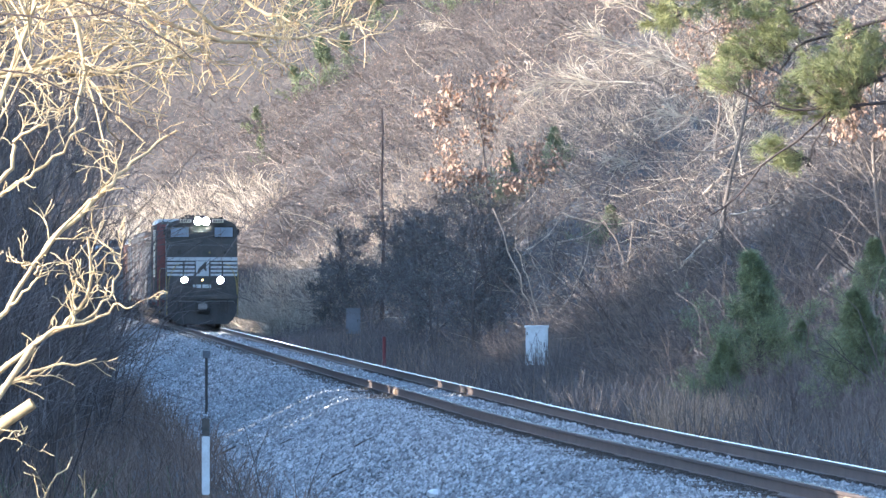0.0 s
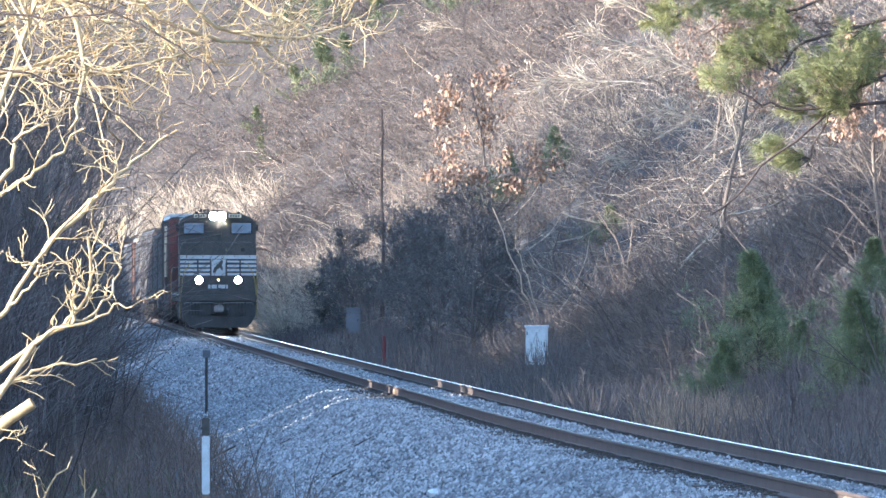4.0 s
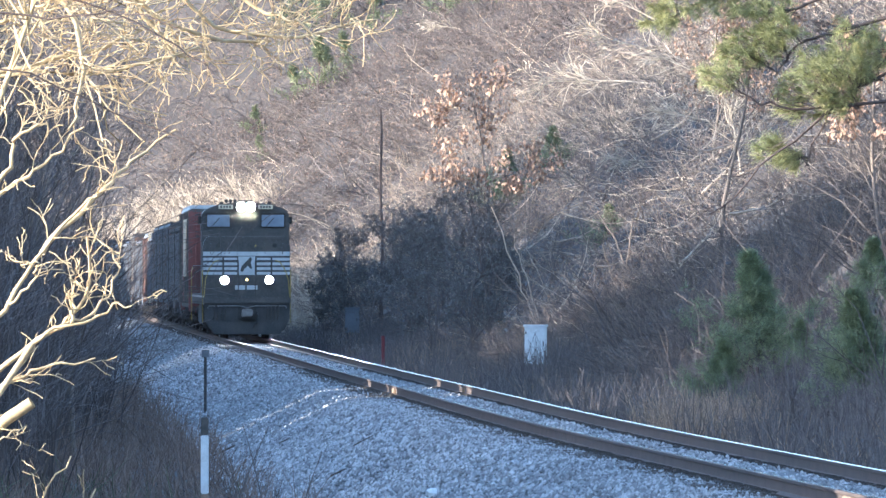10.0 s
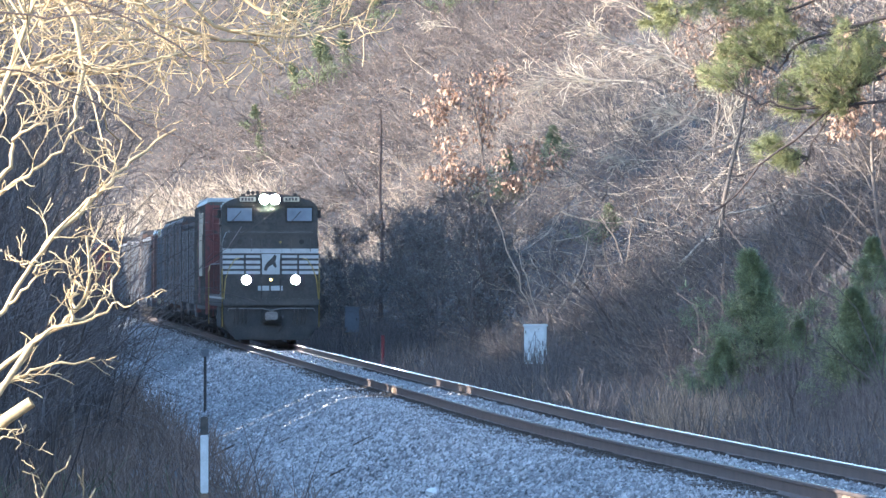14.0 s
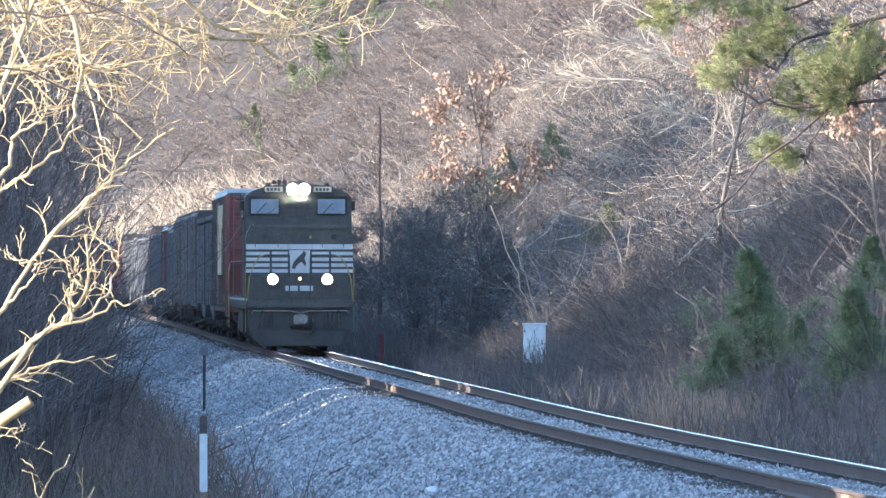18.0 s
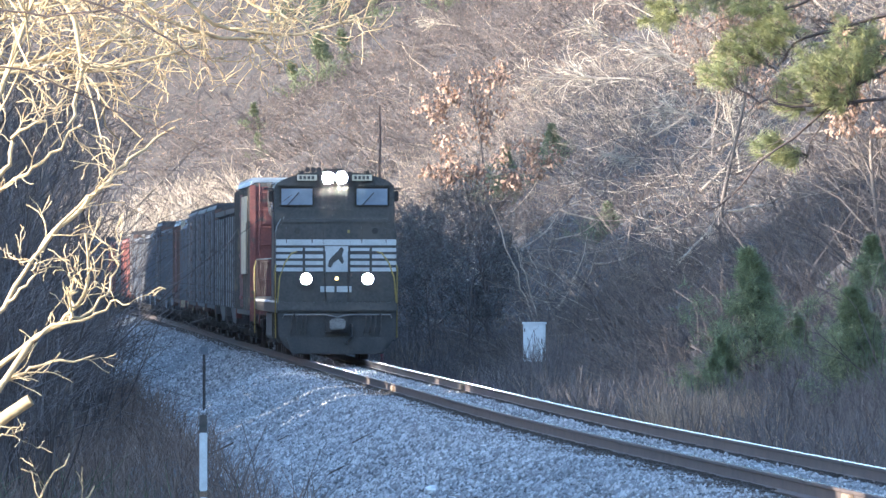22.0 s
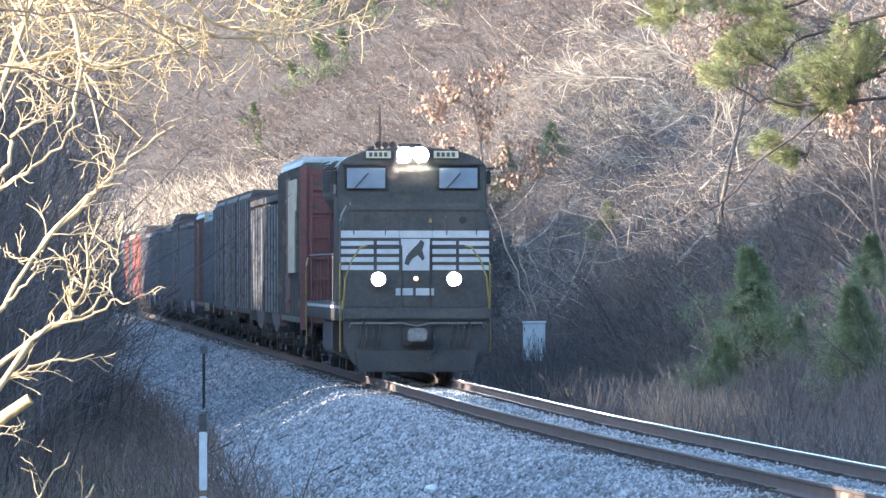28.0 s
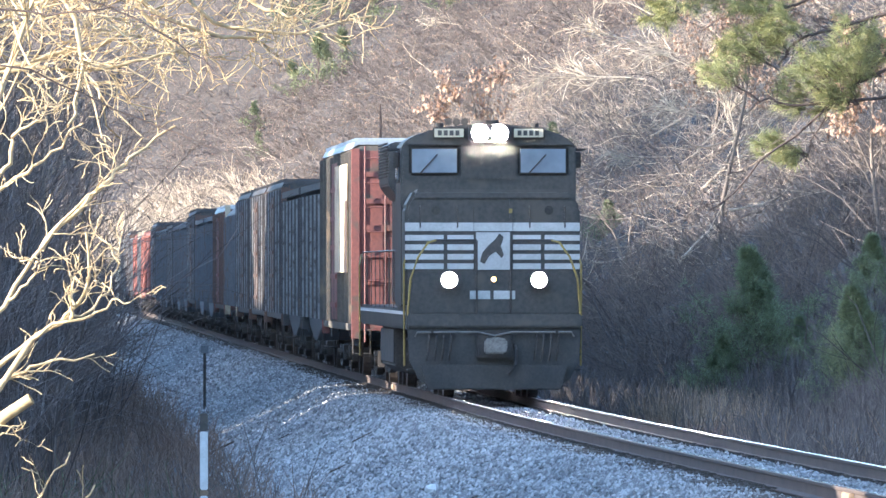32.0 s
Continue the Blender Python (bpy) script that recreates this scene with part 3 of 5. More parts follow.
def lit_trunks():
    """Trunks coloured pale for full sun, where the line bends out of sight."""
    rng = np.random.default_rng(44)
    lines = bare_tree(rng, 7.0, 0.16, 0.03, limbs=9, first=0.45, spread=0.6, reach=0.25, twigs=4, fine=3)
    first = tree_thing("pale_tree", "leafless tree beside the bend, coloured pale for full sun", "tree", lines, M_BLEACHED, M_VINE, "pale trees at the bend", True)
    for k, (o, y, s) in enumerate(((3.9, 741, 0.9), (4.3, 744, 1.0), (4.7, 746, 0.8), (5.7, 742, 1.0), (6.4, 752, 0.9), (5.2, 750, 1.1))):
        m = Matrix.Translation(at_track(o, y, 0.1)) @ pose(0, 0, 0, 0, 0, 70 * k)
        ob = copy_thing(first, m) if k else first
        ob.matrix_basis = m
        ob.scale = (s, s, s)


lit_trunks()


def fallen_trees():
    """Pale dead tree crowns lying out from the slope in the sun."""
    rng = np.random.default_rng(66)
    lines = bare_tree(rng, 3.4, 0.055, 0.25, limbs=12, first=0.08, spread=0.8, reach=0.62, twigs=3, fine=1)
    for q in lines[1:]:
        np.maximum(q[1], 0.016, out=q[1])
    first = tree_thing("fallen_tree", "pale dead fallen tree lying on the sunny slope", "tree", lines, M_BLEACHED, M_BLEACHED, "fallen trees", True)
    spots = ((10.5, 502.8, -80, 10, 1.0), (8.9, 438.3, -95, -5, 0.9), (12.7, 600.9, -65, 5, 0.9), (7.7, 505.0, -85, 20, 0.9), (7.8, 344.2, -85, 0, 0.55), (8.4, 285.9, -20, 30, 0.6), (9.4, 333.1, -85, 0, 0.6), (2.1, 828.3, -80, 0, 0.9), (10.3, 389.0, -60, 0, 0.7))
    for k, (x, y, tilt, turn, s) in enumerate(spots):
        m = Matrix.Translation((x, y, float(ground_z(x, y)) + 0.55)) @ pose(0, 0, 0, 0, 0, turn) @ pose(0, 0, 0, 0, tilt, 0) @ pose(0, 0, 0, 0, 0, 77 * k)
        if k:
            ob = copy_thing(first, m)
        else:
            ob = first
            ob.matrix_basis = m
        ob.scale = (s, s, s)


fallen_trees()


def limbs_of(rng, limbs, y, r, depth=0.5, crook=0.012):
    """Main limbs given as (across, up) in metres, smoothed, as tube lines at distance y."""
    P, R = [], []
    for k, pts in enumerate(limbs):
        p = np.array(pts, float)
        t = np.linspace(0, len(p) - 1, 16)
        x, z = (np.interp(t, np.arange(len(p)), p[:, c]) for c in (0, 1))
        for a in (x, z):
            a[1:-1] = (a[:-2] + 2 * a[1:-1] + a[2:]) / 4 + rng.normal(0, crook, 14)
        off = rng.uniform(-depth, depth) * np.linspace(0, 1, 16) + np.cumsum(rng.normal(0, 0.02, 16))
        P.append(np.stack([x, y + off, z + LIFT], 1))
        R.append(np.linspace(r, r * 0.35, 16) * rng.uniform(0.75, 1.15))
    return np.stack(P), np.stack(R)


def sunlit_tree(name, label, seed, limbs, y, r, foot, twigs, fine, length, spread=1.0, crook=0.2, wood=M_BARK_SUNLIT):
    rng = np.random.default_rng(seed)
    P, R = limbs_of(rng, limbs, y, r)
    tr = thing(name, label, "tree", m=Matrix.Translation(foot))
    f = np.array(foot)
    stem = np.array([[foot, (f + P[0, 0]) / 2 + (0.06, 0, 0), P[0, 0]]]) - f
    P = P - f
    pieces = [tubes(stem, np.full((1, 3), r * 1.6), 8)]
    part("trunk", raw_mesh("trunk", *join(pieces), wood, True), None, tr)
    for k in range(len(P)):
        part("limb", raw_mesh("limb", *tubes(P[k:k + 1], R[k:k + 1], 7), wood, True), None, tr)
    B = sprout(rng, P, R, twigs, 0.3, spread, length, 0.42, 10, -0.03, crook, 0.15)
    T = sprout(rng, *B, fine, 0.15, 1.0, length * 0.5, 0.6, 5, 0.0, crook * 1.2, 0.1)
    np.maximum(T[1], 0.0035, out=T[1])
    tagged(part("crown", raw_mesh("crown", *join([tubes(*B, 5), tubes(*T, 3)]), wood, True), None, tr), kind="stuff")
    return tr


LOW_LIMBS = [
    [(-3.84, 0.22), (-3.11, 1.64), (-2.70, 1.88), (-2.56, 2.10), (-2.44, 2.29), (-2.34, 2.46), (-2.18, 2.56), (-2.10, 2.64)],
    [(-2.44, 2.29), (-2.32, 2.46), (-2.18, 2.55), (-2.06, 2.70), (-1.96, 2.80), (-1.86, 2.88), (-1.77, 2.96), (-1.63, 3.05)],
    [(-3.84, 0.22), (-3.39, 2.05), (-2.91, 2.57), (-2.63, 2.69), (-2.49, 2.79), (-2.39, 2.85), (-2.29, 2.97), (-2.18, 3.06)],
    [(-3.39, 2.05), (-2.87, 2.67), (-2.63, 2.76), (-2.63, 2.93), (-2.59, 3.00), (-2.49, 3.06), (-2.40, 3.08)],
    [(-3.84, 0.22), (-3.18, 1.26), (-2.70, 1.58), (-2.49, 1.73), (-2.34, 1.84), (-2.22, 1.91), (-2.13, 2.12), (-2.15, 2.39)],
    [(-3.18, 1.26), (-2.74, 1.46), (-2.53, 1.57), (-2.36, 1.60), (-2.12, 1.65)]]
CURLED_LIMBS = [
    [(-2.48, 1.74), (-2.31, 1.85), (-2.10, 1.89), (-1.98, 2.00), (-1.88, 1.97)],
    [(-2.32, 1.85), (-2.17, 1.91), (-2.03, 2.05), (-1.96, 2.23), (-2.12, 2.39)],
    [(-2.62, 1.98), (-2.48, 2.12), (-2.44, 2.25), (-2.55, 2.22)],
    [(-2.24, 1.86), (-2.23, 2.02), (-2.25, 2.19)],
    [(-3.81, 0.24), (-3.03, 1.09), (-2.68, 1.14), (-2.56, 1.22)]]
HIGH_LIMBS = [
    [(-4.25, 0.71), (-3.93, 2.82), (-3.26, 3.35), (-2.77, 3.43), (-2.50, 3.49), (-2.24, 3.56), (-2.06, 3.61), (-1.87, 3.71)],
    [(-4.25, 0.71), (-3.93, 3.00), (-3.30, 3.67), (-2.77, 3.73), (-2.59, 3.81), (-2.36, 3.88), (-2.20, 3.95)],
    [(-4.25, 0.71), (-3.83, 3.00), (-2.98, 3.39), (-2.40, 3.41), (-2.06, 3.42), (-1.84, 3.49), (-1.71, 3.54), (-1.52, 3.59)],
    [(-4.25, 0.71), (-3.93, 3.46), (-2.98, 4.31), (-2.33, 3.90), (-2.26, 3.67), (-2.24, 3.46), (-2.27, 3.21), (-2.32, 3.06)]]
ARCHED_LIMBS = [
    [(-4.32, 0.68), (-3.99, 3.62), (-2.81, 4.63), (-2.13, 4.13), (-1.95, 3.89), (-1.87, 3.76), (-1.73, 3.59), (-1.61, 3.54)],
    [(-4.32, 0.68), (-3.99, 3.62), (-2.60, 4.63), (-1.99, 3.95), (-1.76, 3.77), (-1.57, 3.69), (-1.29, 3.64), (-1.09, 3.66)],
    [(-4.32, 0.68), (-3.99, 3.62), (-2.38, 4.70), (-1.45, 4.02), (-1.23, 3.88), (-1.05, 3.80), (-0.91, 3.75), (-0.80, 3.65)],
    [(-4.32, 0.68), (-3.99, 3.62), (-2.24, 4.59), (-1.63, 3.84), (-1.38, 3.69), (-1.05, 3.68), (-0.80, 3.69), (-0.44, 3.79)]]
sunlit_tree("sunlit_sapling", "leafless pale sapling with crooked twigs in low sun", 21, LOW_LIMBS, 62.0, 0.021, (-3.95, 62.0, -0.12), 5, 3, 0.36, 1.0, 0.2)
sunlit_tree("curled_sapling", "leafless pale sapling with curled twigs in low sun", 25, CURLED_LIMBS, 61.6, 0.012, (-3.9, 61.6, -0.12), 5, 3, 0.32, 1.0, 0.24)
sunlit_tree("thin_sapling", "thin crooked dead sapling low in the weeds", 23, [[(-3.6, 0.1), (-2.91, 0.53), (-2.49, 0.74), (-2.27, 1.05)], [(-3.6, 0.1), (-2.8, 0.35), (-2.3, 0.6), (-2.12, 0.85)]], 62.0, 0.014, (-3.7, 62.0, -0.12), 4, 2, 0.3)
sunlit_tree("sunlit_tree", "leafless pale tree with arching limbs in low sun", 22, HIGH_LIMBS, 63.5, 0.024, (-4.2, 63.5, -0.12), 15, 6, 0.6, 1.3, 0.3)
sunlit_tree("sunlit_tree", "leafless tree with long drooping limbs, coloured golden for low sun", 28, ARCHED_LIMBS, 64.5, 0.024, (-4.4, 64.5, -0.12), 15, 5, 0.6, 1.3, 0.28)


def web_trees():
    """Slender sunlit trees close to the camera, of which the crowns show."""
    rng = np.random.default_rng(24)
    for x, y, h in ((-3.3, 60.5, 5.6), (-4.0, 65.0, 6.2), (-4.3, 66.5, 5.9), (-4.7, 69.0, 6.4), (-4.2, 72.0, 6.2)):
        lines = bare_tree(rng, h, 0.035, 0.12, limbs=13, first=0.55, spread=1.2, reach=0.42, twigs=7, fine=5)
        for q in lines[2:]:
            np.clip(q[1], 0.0022, 0.008, out=q[1])
        tr = tree_thing("slender_tree", "slender leafless tree coloured golden for low sun", "tree", lines, M_BARK_SUNLIT, M_BARK_SUNLIT, "slender trees")
        tr.matrix_basis = pose(x, y, float(ground_z(x, y)) - 0.1)


web_trees()


DARK_LIMBS = [
    [(-4.4, 2.9), (-3.4, 3.35), (-2.5, 3.38), (-2.1, 3.2), (-1.75, 3.02), (-1.4, 2.9), (-1.28, 2.88)],
    [(-4.4, 2.9), (-3.4, 3.5), (-2.5, 3.66), (-2.1, 3.62), (-1.8, 3.66), (-1.5, 3.56)],
    [(-4.4, 2.9), (-3.6, 3.7), (-2.6, 3.86), (-1.9, 3.7), (-1.5, 3.45), (-1.3, 3.3)]]


def shaded_tree():
    """A tree with shade put into its dark bark, its limbs crossing before the sunlit ones."""
    rng = np.random.default_rng(26)
    foot = np.array((-4.6, 58.0, -0.12))
    tr = thing("dark_tree", "leafless tree coloured dark for shade, with thin crossing limbs", "tree", m=Matrix.Translation(foot))
    P, R = limbs_of(rng, DARK_LIMBS, 58.0, 0.010, 0.4)
    P = P - foot
    part("trunk", raw_mesh("trunk", *tubes(np.array([[(0, 0, 0), (0.05, 0, 1.5), (0.2, 0, 3.1)]]), np.array([[0.06, 0.05, 0.03]]), 8), M_PINEBARK, True), None, tr)
    for k in range(len(P)):
        part("limb", raw_mesh("limb", *tubes(P[k:k + 1], R[k:k + 1], 6), M_PINEBARK, True), None, tr)
    B = sprout(rng, P, R, 7, 0.3, 0.9, 0.4, 0.5, 5, 0.0, 0.2, 0.0)
    tagged(part("crown", raw_mesh("crown", *tubes(*B, 4), M_PINEBARK, True), None, tr), kind="stuff")


shaded_tree()


def stub(name, label, a, b, r0, r1, material, category="branch", crook=0.006):
    rng = np.random.default_rng(int(abs(a[0]) * 100))
    P = np.linspace(a, b, 12)[None] + rng.normal(0, crook, (1, 12, 3))
    pieces = [tubes(P, np.linspace(r0, r1, 12)[None], 8)]
    if crook > 0.01:
        pieces.append(tubes(*sprout(rng, P, np.linspace(r0, r1, 12)[None], 7, 0.2, 0.8, 0.7, 0.5, 5, 0, 0.2, 0.2)))
    ob = new(name, raw_mesh(name, *join(pieces), material, True))
    return tagged(ob, label, category)


stub("broken_limb", "thick broken pale limb end in the sun", (-3.95, 62.2, 0.35), (-2.5, 61.8, 1.44), 0.05, 0.036, M_BARK_SUNLIT)


def needles(rng, centres, radius, count, size, thick):
    """Tufts of needles round centres."""
    c = np.repeat(centres, count, 0)
    d = rng.normal(0, 1, c.shape)
    d /= np.linalg.norm(d, axis=1, keepdims=True)
    rad = np.repeat(radius, count)[:, None] * rng.uniform(0.05, 1, (len(c), 1)) ** 0.6
    root = c + d * rad * np.array([1.0, 1.0, 0.62])
    way = d + rng.normal(0, 0.5, c.shape) + np.array([0, 0, 0.25])
    P, R = strands(rng, root, way, size * rng.uniform(0.7, 1.3, len(c)), np.full(len(c), thick), 2, 0.05, 0.08, 0.5)
    return tubes(P, R)


def needle_sprays(rng, base, centre, radius, n, count, size, thick):
    """Twigs from a limb out into a clump, each with a brush of needles at its end."""
    d = rng.normal(0, 1, (n, 3))
    d /= np.linalg.norm(d, axis=1, keepdims=True)
    tip = centre + d * radius * rng.uniform(0.25, 1, (n, 1)) ** 0.5 * np.array([1.45, 1.3, 0.85])
    way = tip - base + np.array([0, 0, 0.25 * radius])
    long = np.linalg.norm(way, axis=1)
    way /= long[:, None]
    root = tip - way * np.minimum(long, 0.5)[:, None]
    T = strands(rng, root, way, np.minimum(long, 0.5), np.full(n, 0.006), 4, -0.03, 0.08, 0.5)
    who = np.repeat(np.arange(n), count)
    t = rng.uniform(0.7, 1, len(who))[:, None]
    at = root[who] * (1 - t) + T[0][who, -1] * t
    side = rng.normal(0, 1, (len(who), 3))
    nd = strands(rng, at, way[who] * 0.8 + 0.75 * side, size * rng.uniform(0.6, 1.15, len(who)), np.full(len(who), thick), 3, 0.10, 0.05, 0.5)
    return tubes(*T), tubes(*nd)


def build_pine_limbs():
    rng = np.random.default_rng(31)
    foot = at_track(8.6, 176, 0.2)
    tr = thing("pine_tree", "tall pine reaching thin green needled limbs over the bank", "tree", m=Matrix.Translation(foot))
    f = np.array(foot)
    limbs = [[(9.3, 7.4), (8.4, 6.5), (7.67, 5.92), (7.0, 5.3), (6.7, 5.0), (6.45, 4.6), (6.3, 4.05)],
             [(9.3, 6.4), (8.3, 6.0), (7.5, 5.6), (6.8, 5.1), (6.3, 4.6), (5.55, 4.08), (5.15, 3.6), (4.62, 3.22)],
             [(9.3, 5.5), (8.0, 5.2), (6.8, 5.08), (6.0, 5.04), (5.5, 5.15), (5.1, 5.35)],
             [(9.3, 6.9), (8.2, 6.75), (6.85, 6.4), (6.2, 6.2), (5.85, 5.75)],
             [(9.3, 7.9), (8.0, 7.5), (6.8, 7.05), (6.05, 6.75), (5.3, 6.7), (4.85, 6.6), (4.5, 6.35)],
             [(9.3, 8.3), (7.6, 7.9), (6.2, 7.4), (5.0, 7.1), (4.1, 6.95)]]
    P, R = limbs_of(rng, limbs, 176.0, 0.042, 0.8, 0.03)
    trunk = np.array([[(0, 0, 0), (0.05, 0, 3), (-0.02, 0.1, 6), (0.05, 0, 9), (0.1, 0.1, 14)]])
    part("trunk", raw_mesh("trunk", *tubes(trunk, np.linspace(0.2, 0.08, 5)[None], 10), M_PINEBARK, True), None, tr)
    for k in range(len(P)):
        part("limb", raw_mesh("limb", *tubes(P[k:k + 1] - f, R[k:k + 1], 7), M_PINEBARK, True), None, tr)
    B = sprout(rng, P, R, 14, 0.35, 1.0, 0.8, 0.4, 6, 0.0, 0.25, 0.1)
    np.maximum(B[1], 0.006, out=B[1])
    T = sprout(rng, *B, 3, 0.3, 0.9, 0.4, 0.7, 4, 0.0, 0.25, 0.05)
    tagged(part("twig_growth", raw_mesh("twig_growth", *join([tubes(B[0] - f, B[1]), tubes(T[0] - f, T[1])]), M_PINEBARK), None, tr), kind="stuff")
    line = P.reshape(-1, 3)
    clumps = ((4.15, 6.9, 0.42), (3.75, 6.6, 0.2), (5.1, 6.98, 0.42), (5.6, 6.85, 0.35), (5.45, 6.25, 0.42), (5.1, 6.02, 0.34), (5.75, 6.5, 0.28), (7.0, 6.3, 0.5), (6.75, 5.92, 0.5),
              (6.45, 5.6, 0.45), (7.1, 5.75, 0.4), (7.5, 6.1, 0.4), (6.3, 5.22, 0.45), (6.85, 5.3, 0.3), (5.6, 4.42, 0.24), (6.0, 4.2, 0.2), (4.8, 5.65, 0.3))
    for x, z, rad in clumps:
        c = np.array([x, 176.0 + rng.normal(0, 0.3), z])
        base = line[np.argmin(np.linalg.norm(line - c - (0.4, 0, 0), axis=1))]
        twig, nd = needle_sprays(rng, base - f, c - f, rad, int(62 * rad) + 5, 48, 0.2, 0.0036)
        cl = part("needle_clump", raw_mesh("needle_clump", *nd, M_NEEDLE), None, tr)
        part("twig", raw_mesh("twig", *twig, M_PINEBARK), None, cl)


build_pine_limbs()


def young_pine(rng, h, whorls, tuft, size, thick, side=0):
    """Lines and needles of a small open pine with whorled branches."""
    trunk = strands(rng, np.zeros((1, 3)), np.array([[0.03, 0.02, 1.0]]), np.array([h]), np.array([0.035 * h / 3]), 9, 0, 0.04, 0.3)
    limb = sprout(rng, *trunk, whorls, 0.03, 1.5, h * 0.56, 0.4, 5, -0.03, 0.12, 0.25)
    P = limb[0]
    P[:] = P[:, :1] + (P - P[:, :1]) * np.clip(1.35 * (1 - P[:, :1, 2:] / h) ** 1.35 + 0.03, 0.03, 1.15)
    c = np.concatenate([P[:, 2], P[:, 3], P[:, 4], (P[:, 3] + P[:, 4]) / 2])
    c = np.concatenate([c, trunk[0][0, 6:]])
    if side:
        Q = sprout(rng, *limb, side, 0.25, 1.1, 0.46, 0.4, 3, -0.02, 0.1, 0.2)[0]
        Q[:] = Q[:, :1] + (Q - Q[:, :1]) * np.clip(1.3 - 1.2 * Q[:, :1, 2:] / h, 0.12, 1.2)
        c = np.concatenate([c, Q[:, 1], Q[:, 2]])
    return trunk, limb, needles(rng, c, np.full(len(c), 0.12), tuft, size, thick)


def build_young_pines():
    rng = np.random.default_rng(41)
    made = []
    for k in range(2):
        tr = thing("young_pine", "small green pine growing in the shaded brush", "tree", "young pines")
        trunk, limb, nd = young_pine(rng, 3.0, 84, 15, 0.13, 0.0055, 4)
        part("trunk", raw_mesh("trunk", *join([tubes(*trunk, 6), tubes(*limb, 4)]), M_PINEBARK, True), None, tr)
        part("crown", raw_mesh("crown", *nd, M_NEEDLE_SHADED), None, tr)
        made.append(tr)
    tr = thing("ridge_pine", "dark pine, on the far hill and as unseen shade caster", "tree", "pines on the ridge")
    trunk, limb, nd = young_pine(rng, 3.0, 20, 7, 0.26, 0.022)
    part("trunk", raw_mesh("trunk", *join([tubes(*trunk, 6), tubes(*limb, 3)]), M_PINEBARK, True), None, tr)
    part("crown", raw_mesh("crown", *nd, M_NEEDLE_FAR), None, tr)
    made.append(tr)
    # out-of-view pines, clustered where the banks are to lie in shade
    ridge = [(2, -rng.uniform(28, 44), y, rng.uniform(2.2, 4.0)) for y in np.concatenate([rng.uniform(85, 600, 40), rng.normal(222, 13, 26), rng.normal(343, 12, 26), rng.normal(455, 14, 24), rng.normal(400, 30, 14), rng.uniform(610, 680, 16), rng.normal(105, 8, 10), rng.normal(276, 7, 20)]) if not (128 < y < 184 or 488 < y < 605)]
    ridge = [q for q in ridge if clear_of_sun_cuts(q[1], q[2])]
    used = set()
    for k, o, y, s in ((0, 6.25, 200.8, 1.08), (0, 6.4, 178, 0.84), (1, 5.45, 200.2, 0.6), (1, 8.5, 199.5, 0.66), (0, 8.9, 198, 0.6), (1, 7.0, 199.8, 0.45), (1, 12.5, 430, 1.0), (0, 14.0, 420, 0.8), (1, 11.0, 330, 0.7), (0, 16.0, 250, 0.9), (2, 29.5, 835, 1.9), (2, 31.5, 846, 1.5), (2, 28.3, 842, 1.3), (2, 33.5, 850, 1.5), (2, 24.6, 838, 1.0), (2, 20.5, 800, 1.0), (2, 36, 880, 2.0), (2, 40.5, 884, 2.3), (2, 43, 880, 2.2), (2, 45, 872, 2.0), (2, 38.5, 868, 1.6), (2, 42, 850, 1.7), (2, 46, 868, 2.4), (2, 44, 840, 1.8), (2, 34, 884, 2.0), *ridge):
        m = Matrix.Translation(at_track(o, y, 0.1 if k == 2 else 0.4)) @ pose(0, 0, 0, 0, 0, rng.uniform(0, 360))
        if k in used:
            ob = copy_thing(made[k], m)
        else:
            ob = made[k]
            ob.matrix_basis = m
            used.add(k)
        ob.scale = (s, s, s)


build_young_pines()


def leafy_tree(name, label, seed, o, y, h, leaves, size, material, wood, lo=0.3, group="", reach=0.42):
    """A small tree or bush that keeps leaves."""
    rng = np.random.default_rng(seed)
    lines = bare_tree(rng, h, 0.03 * h / 3, 0.1, limbs=12, first=0.15, spread=1.1, reach=reach, twigs=6, fine=4)
    tr = tree_thing(name, label, "bush" if h < 5.6 else "tree", lines, wood, wood, group)
    tips = np.concatenate([lines[2][0][:, 1:].reshape(-1, 3), lines[3][0][:, 1:].reshape(-1, 3)])
    tips = tips[tips[:, 2] > h * lo]
    at = tips[rng.integers(0, len(tips), leaves)] + rng.normal(0, size * 0.5, (leaves, 3))
    tagged(part("foliage", raw_mesh("foliage", *leaf_cards(rng, at, size, 0.35, 1.6 if material is M_DEADLEAF else 0.0), material), None, tr), kind="stuff")
    tr.matrix_basis = Matrix.Translation(at_track(o, y, 0.1))
    return tr


leafy_tree("beech_tree", "young beech holding pale russet dead leaves", 51, 6.95, 318, 8.1, 2500, 0.15, M_DEADLEAF, M_BARK, 0.56, "", 0.29)
leafy_tree("beech_tree", "young beech holding russet dead leaves", 52, 9.9, 214, 6.2, 2000, 0.12, M_DEADLEAF, M_BARK, 0.55, "", 0.3)
leafy_tree("beech_tree", "bushy young beech holding pale orange dead leaves", 54, 13.6, 318, 6.4, 2200, 0.12, M_DEADLEAF, M_BARK, 0.5, "", 0.4)
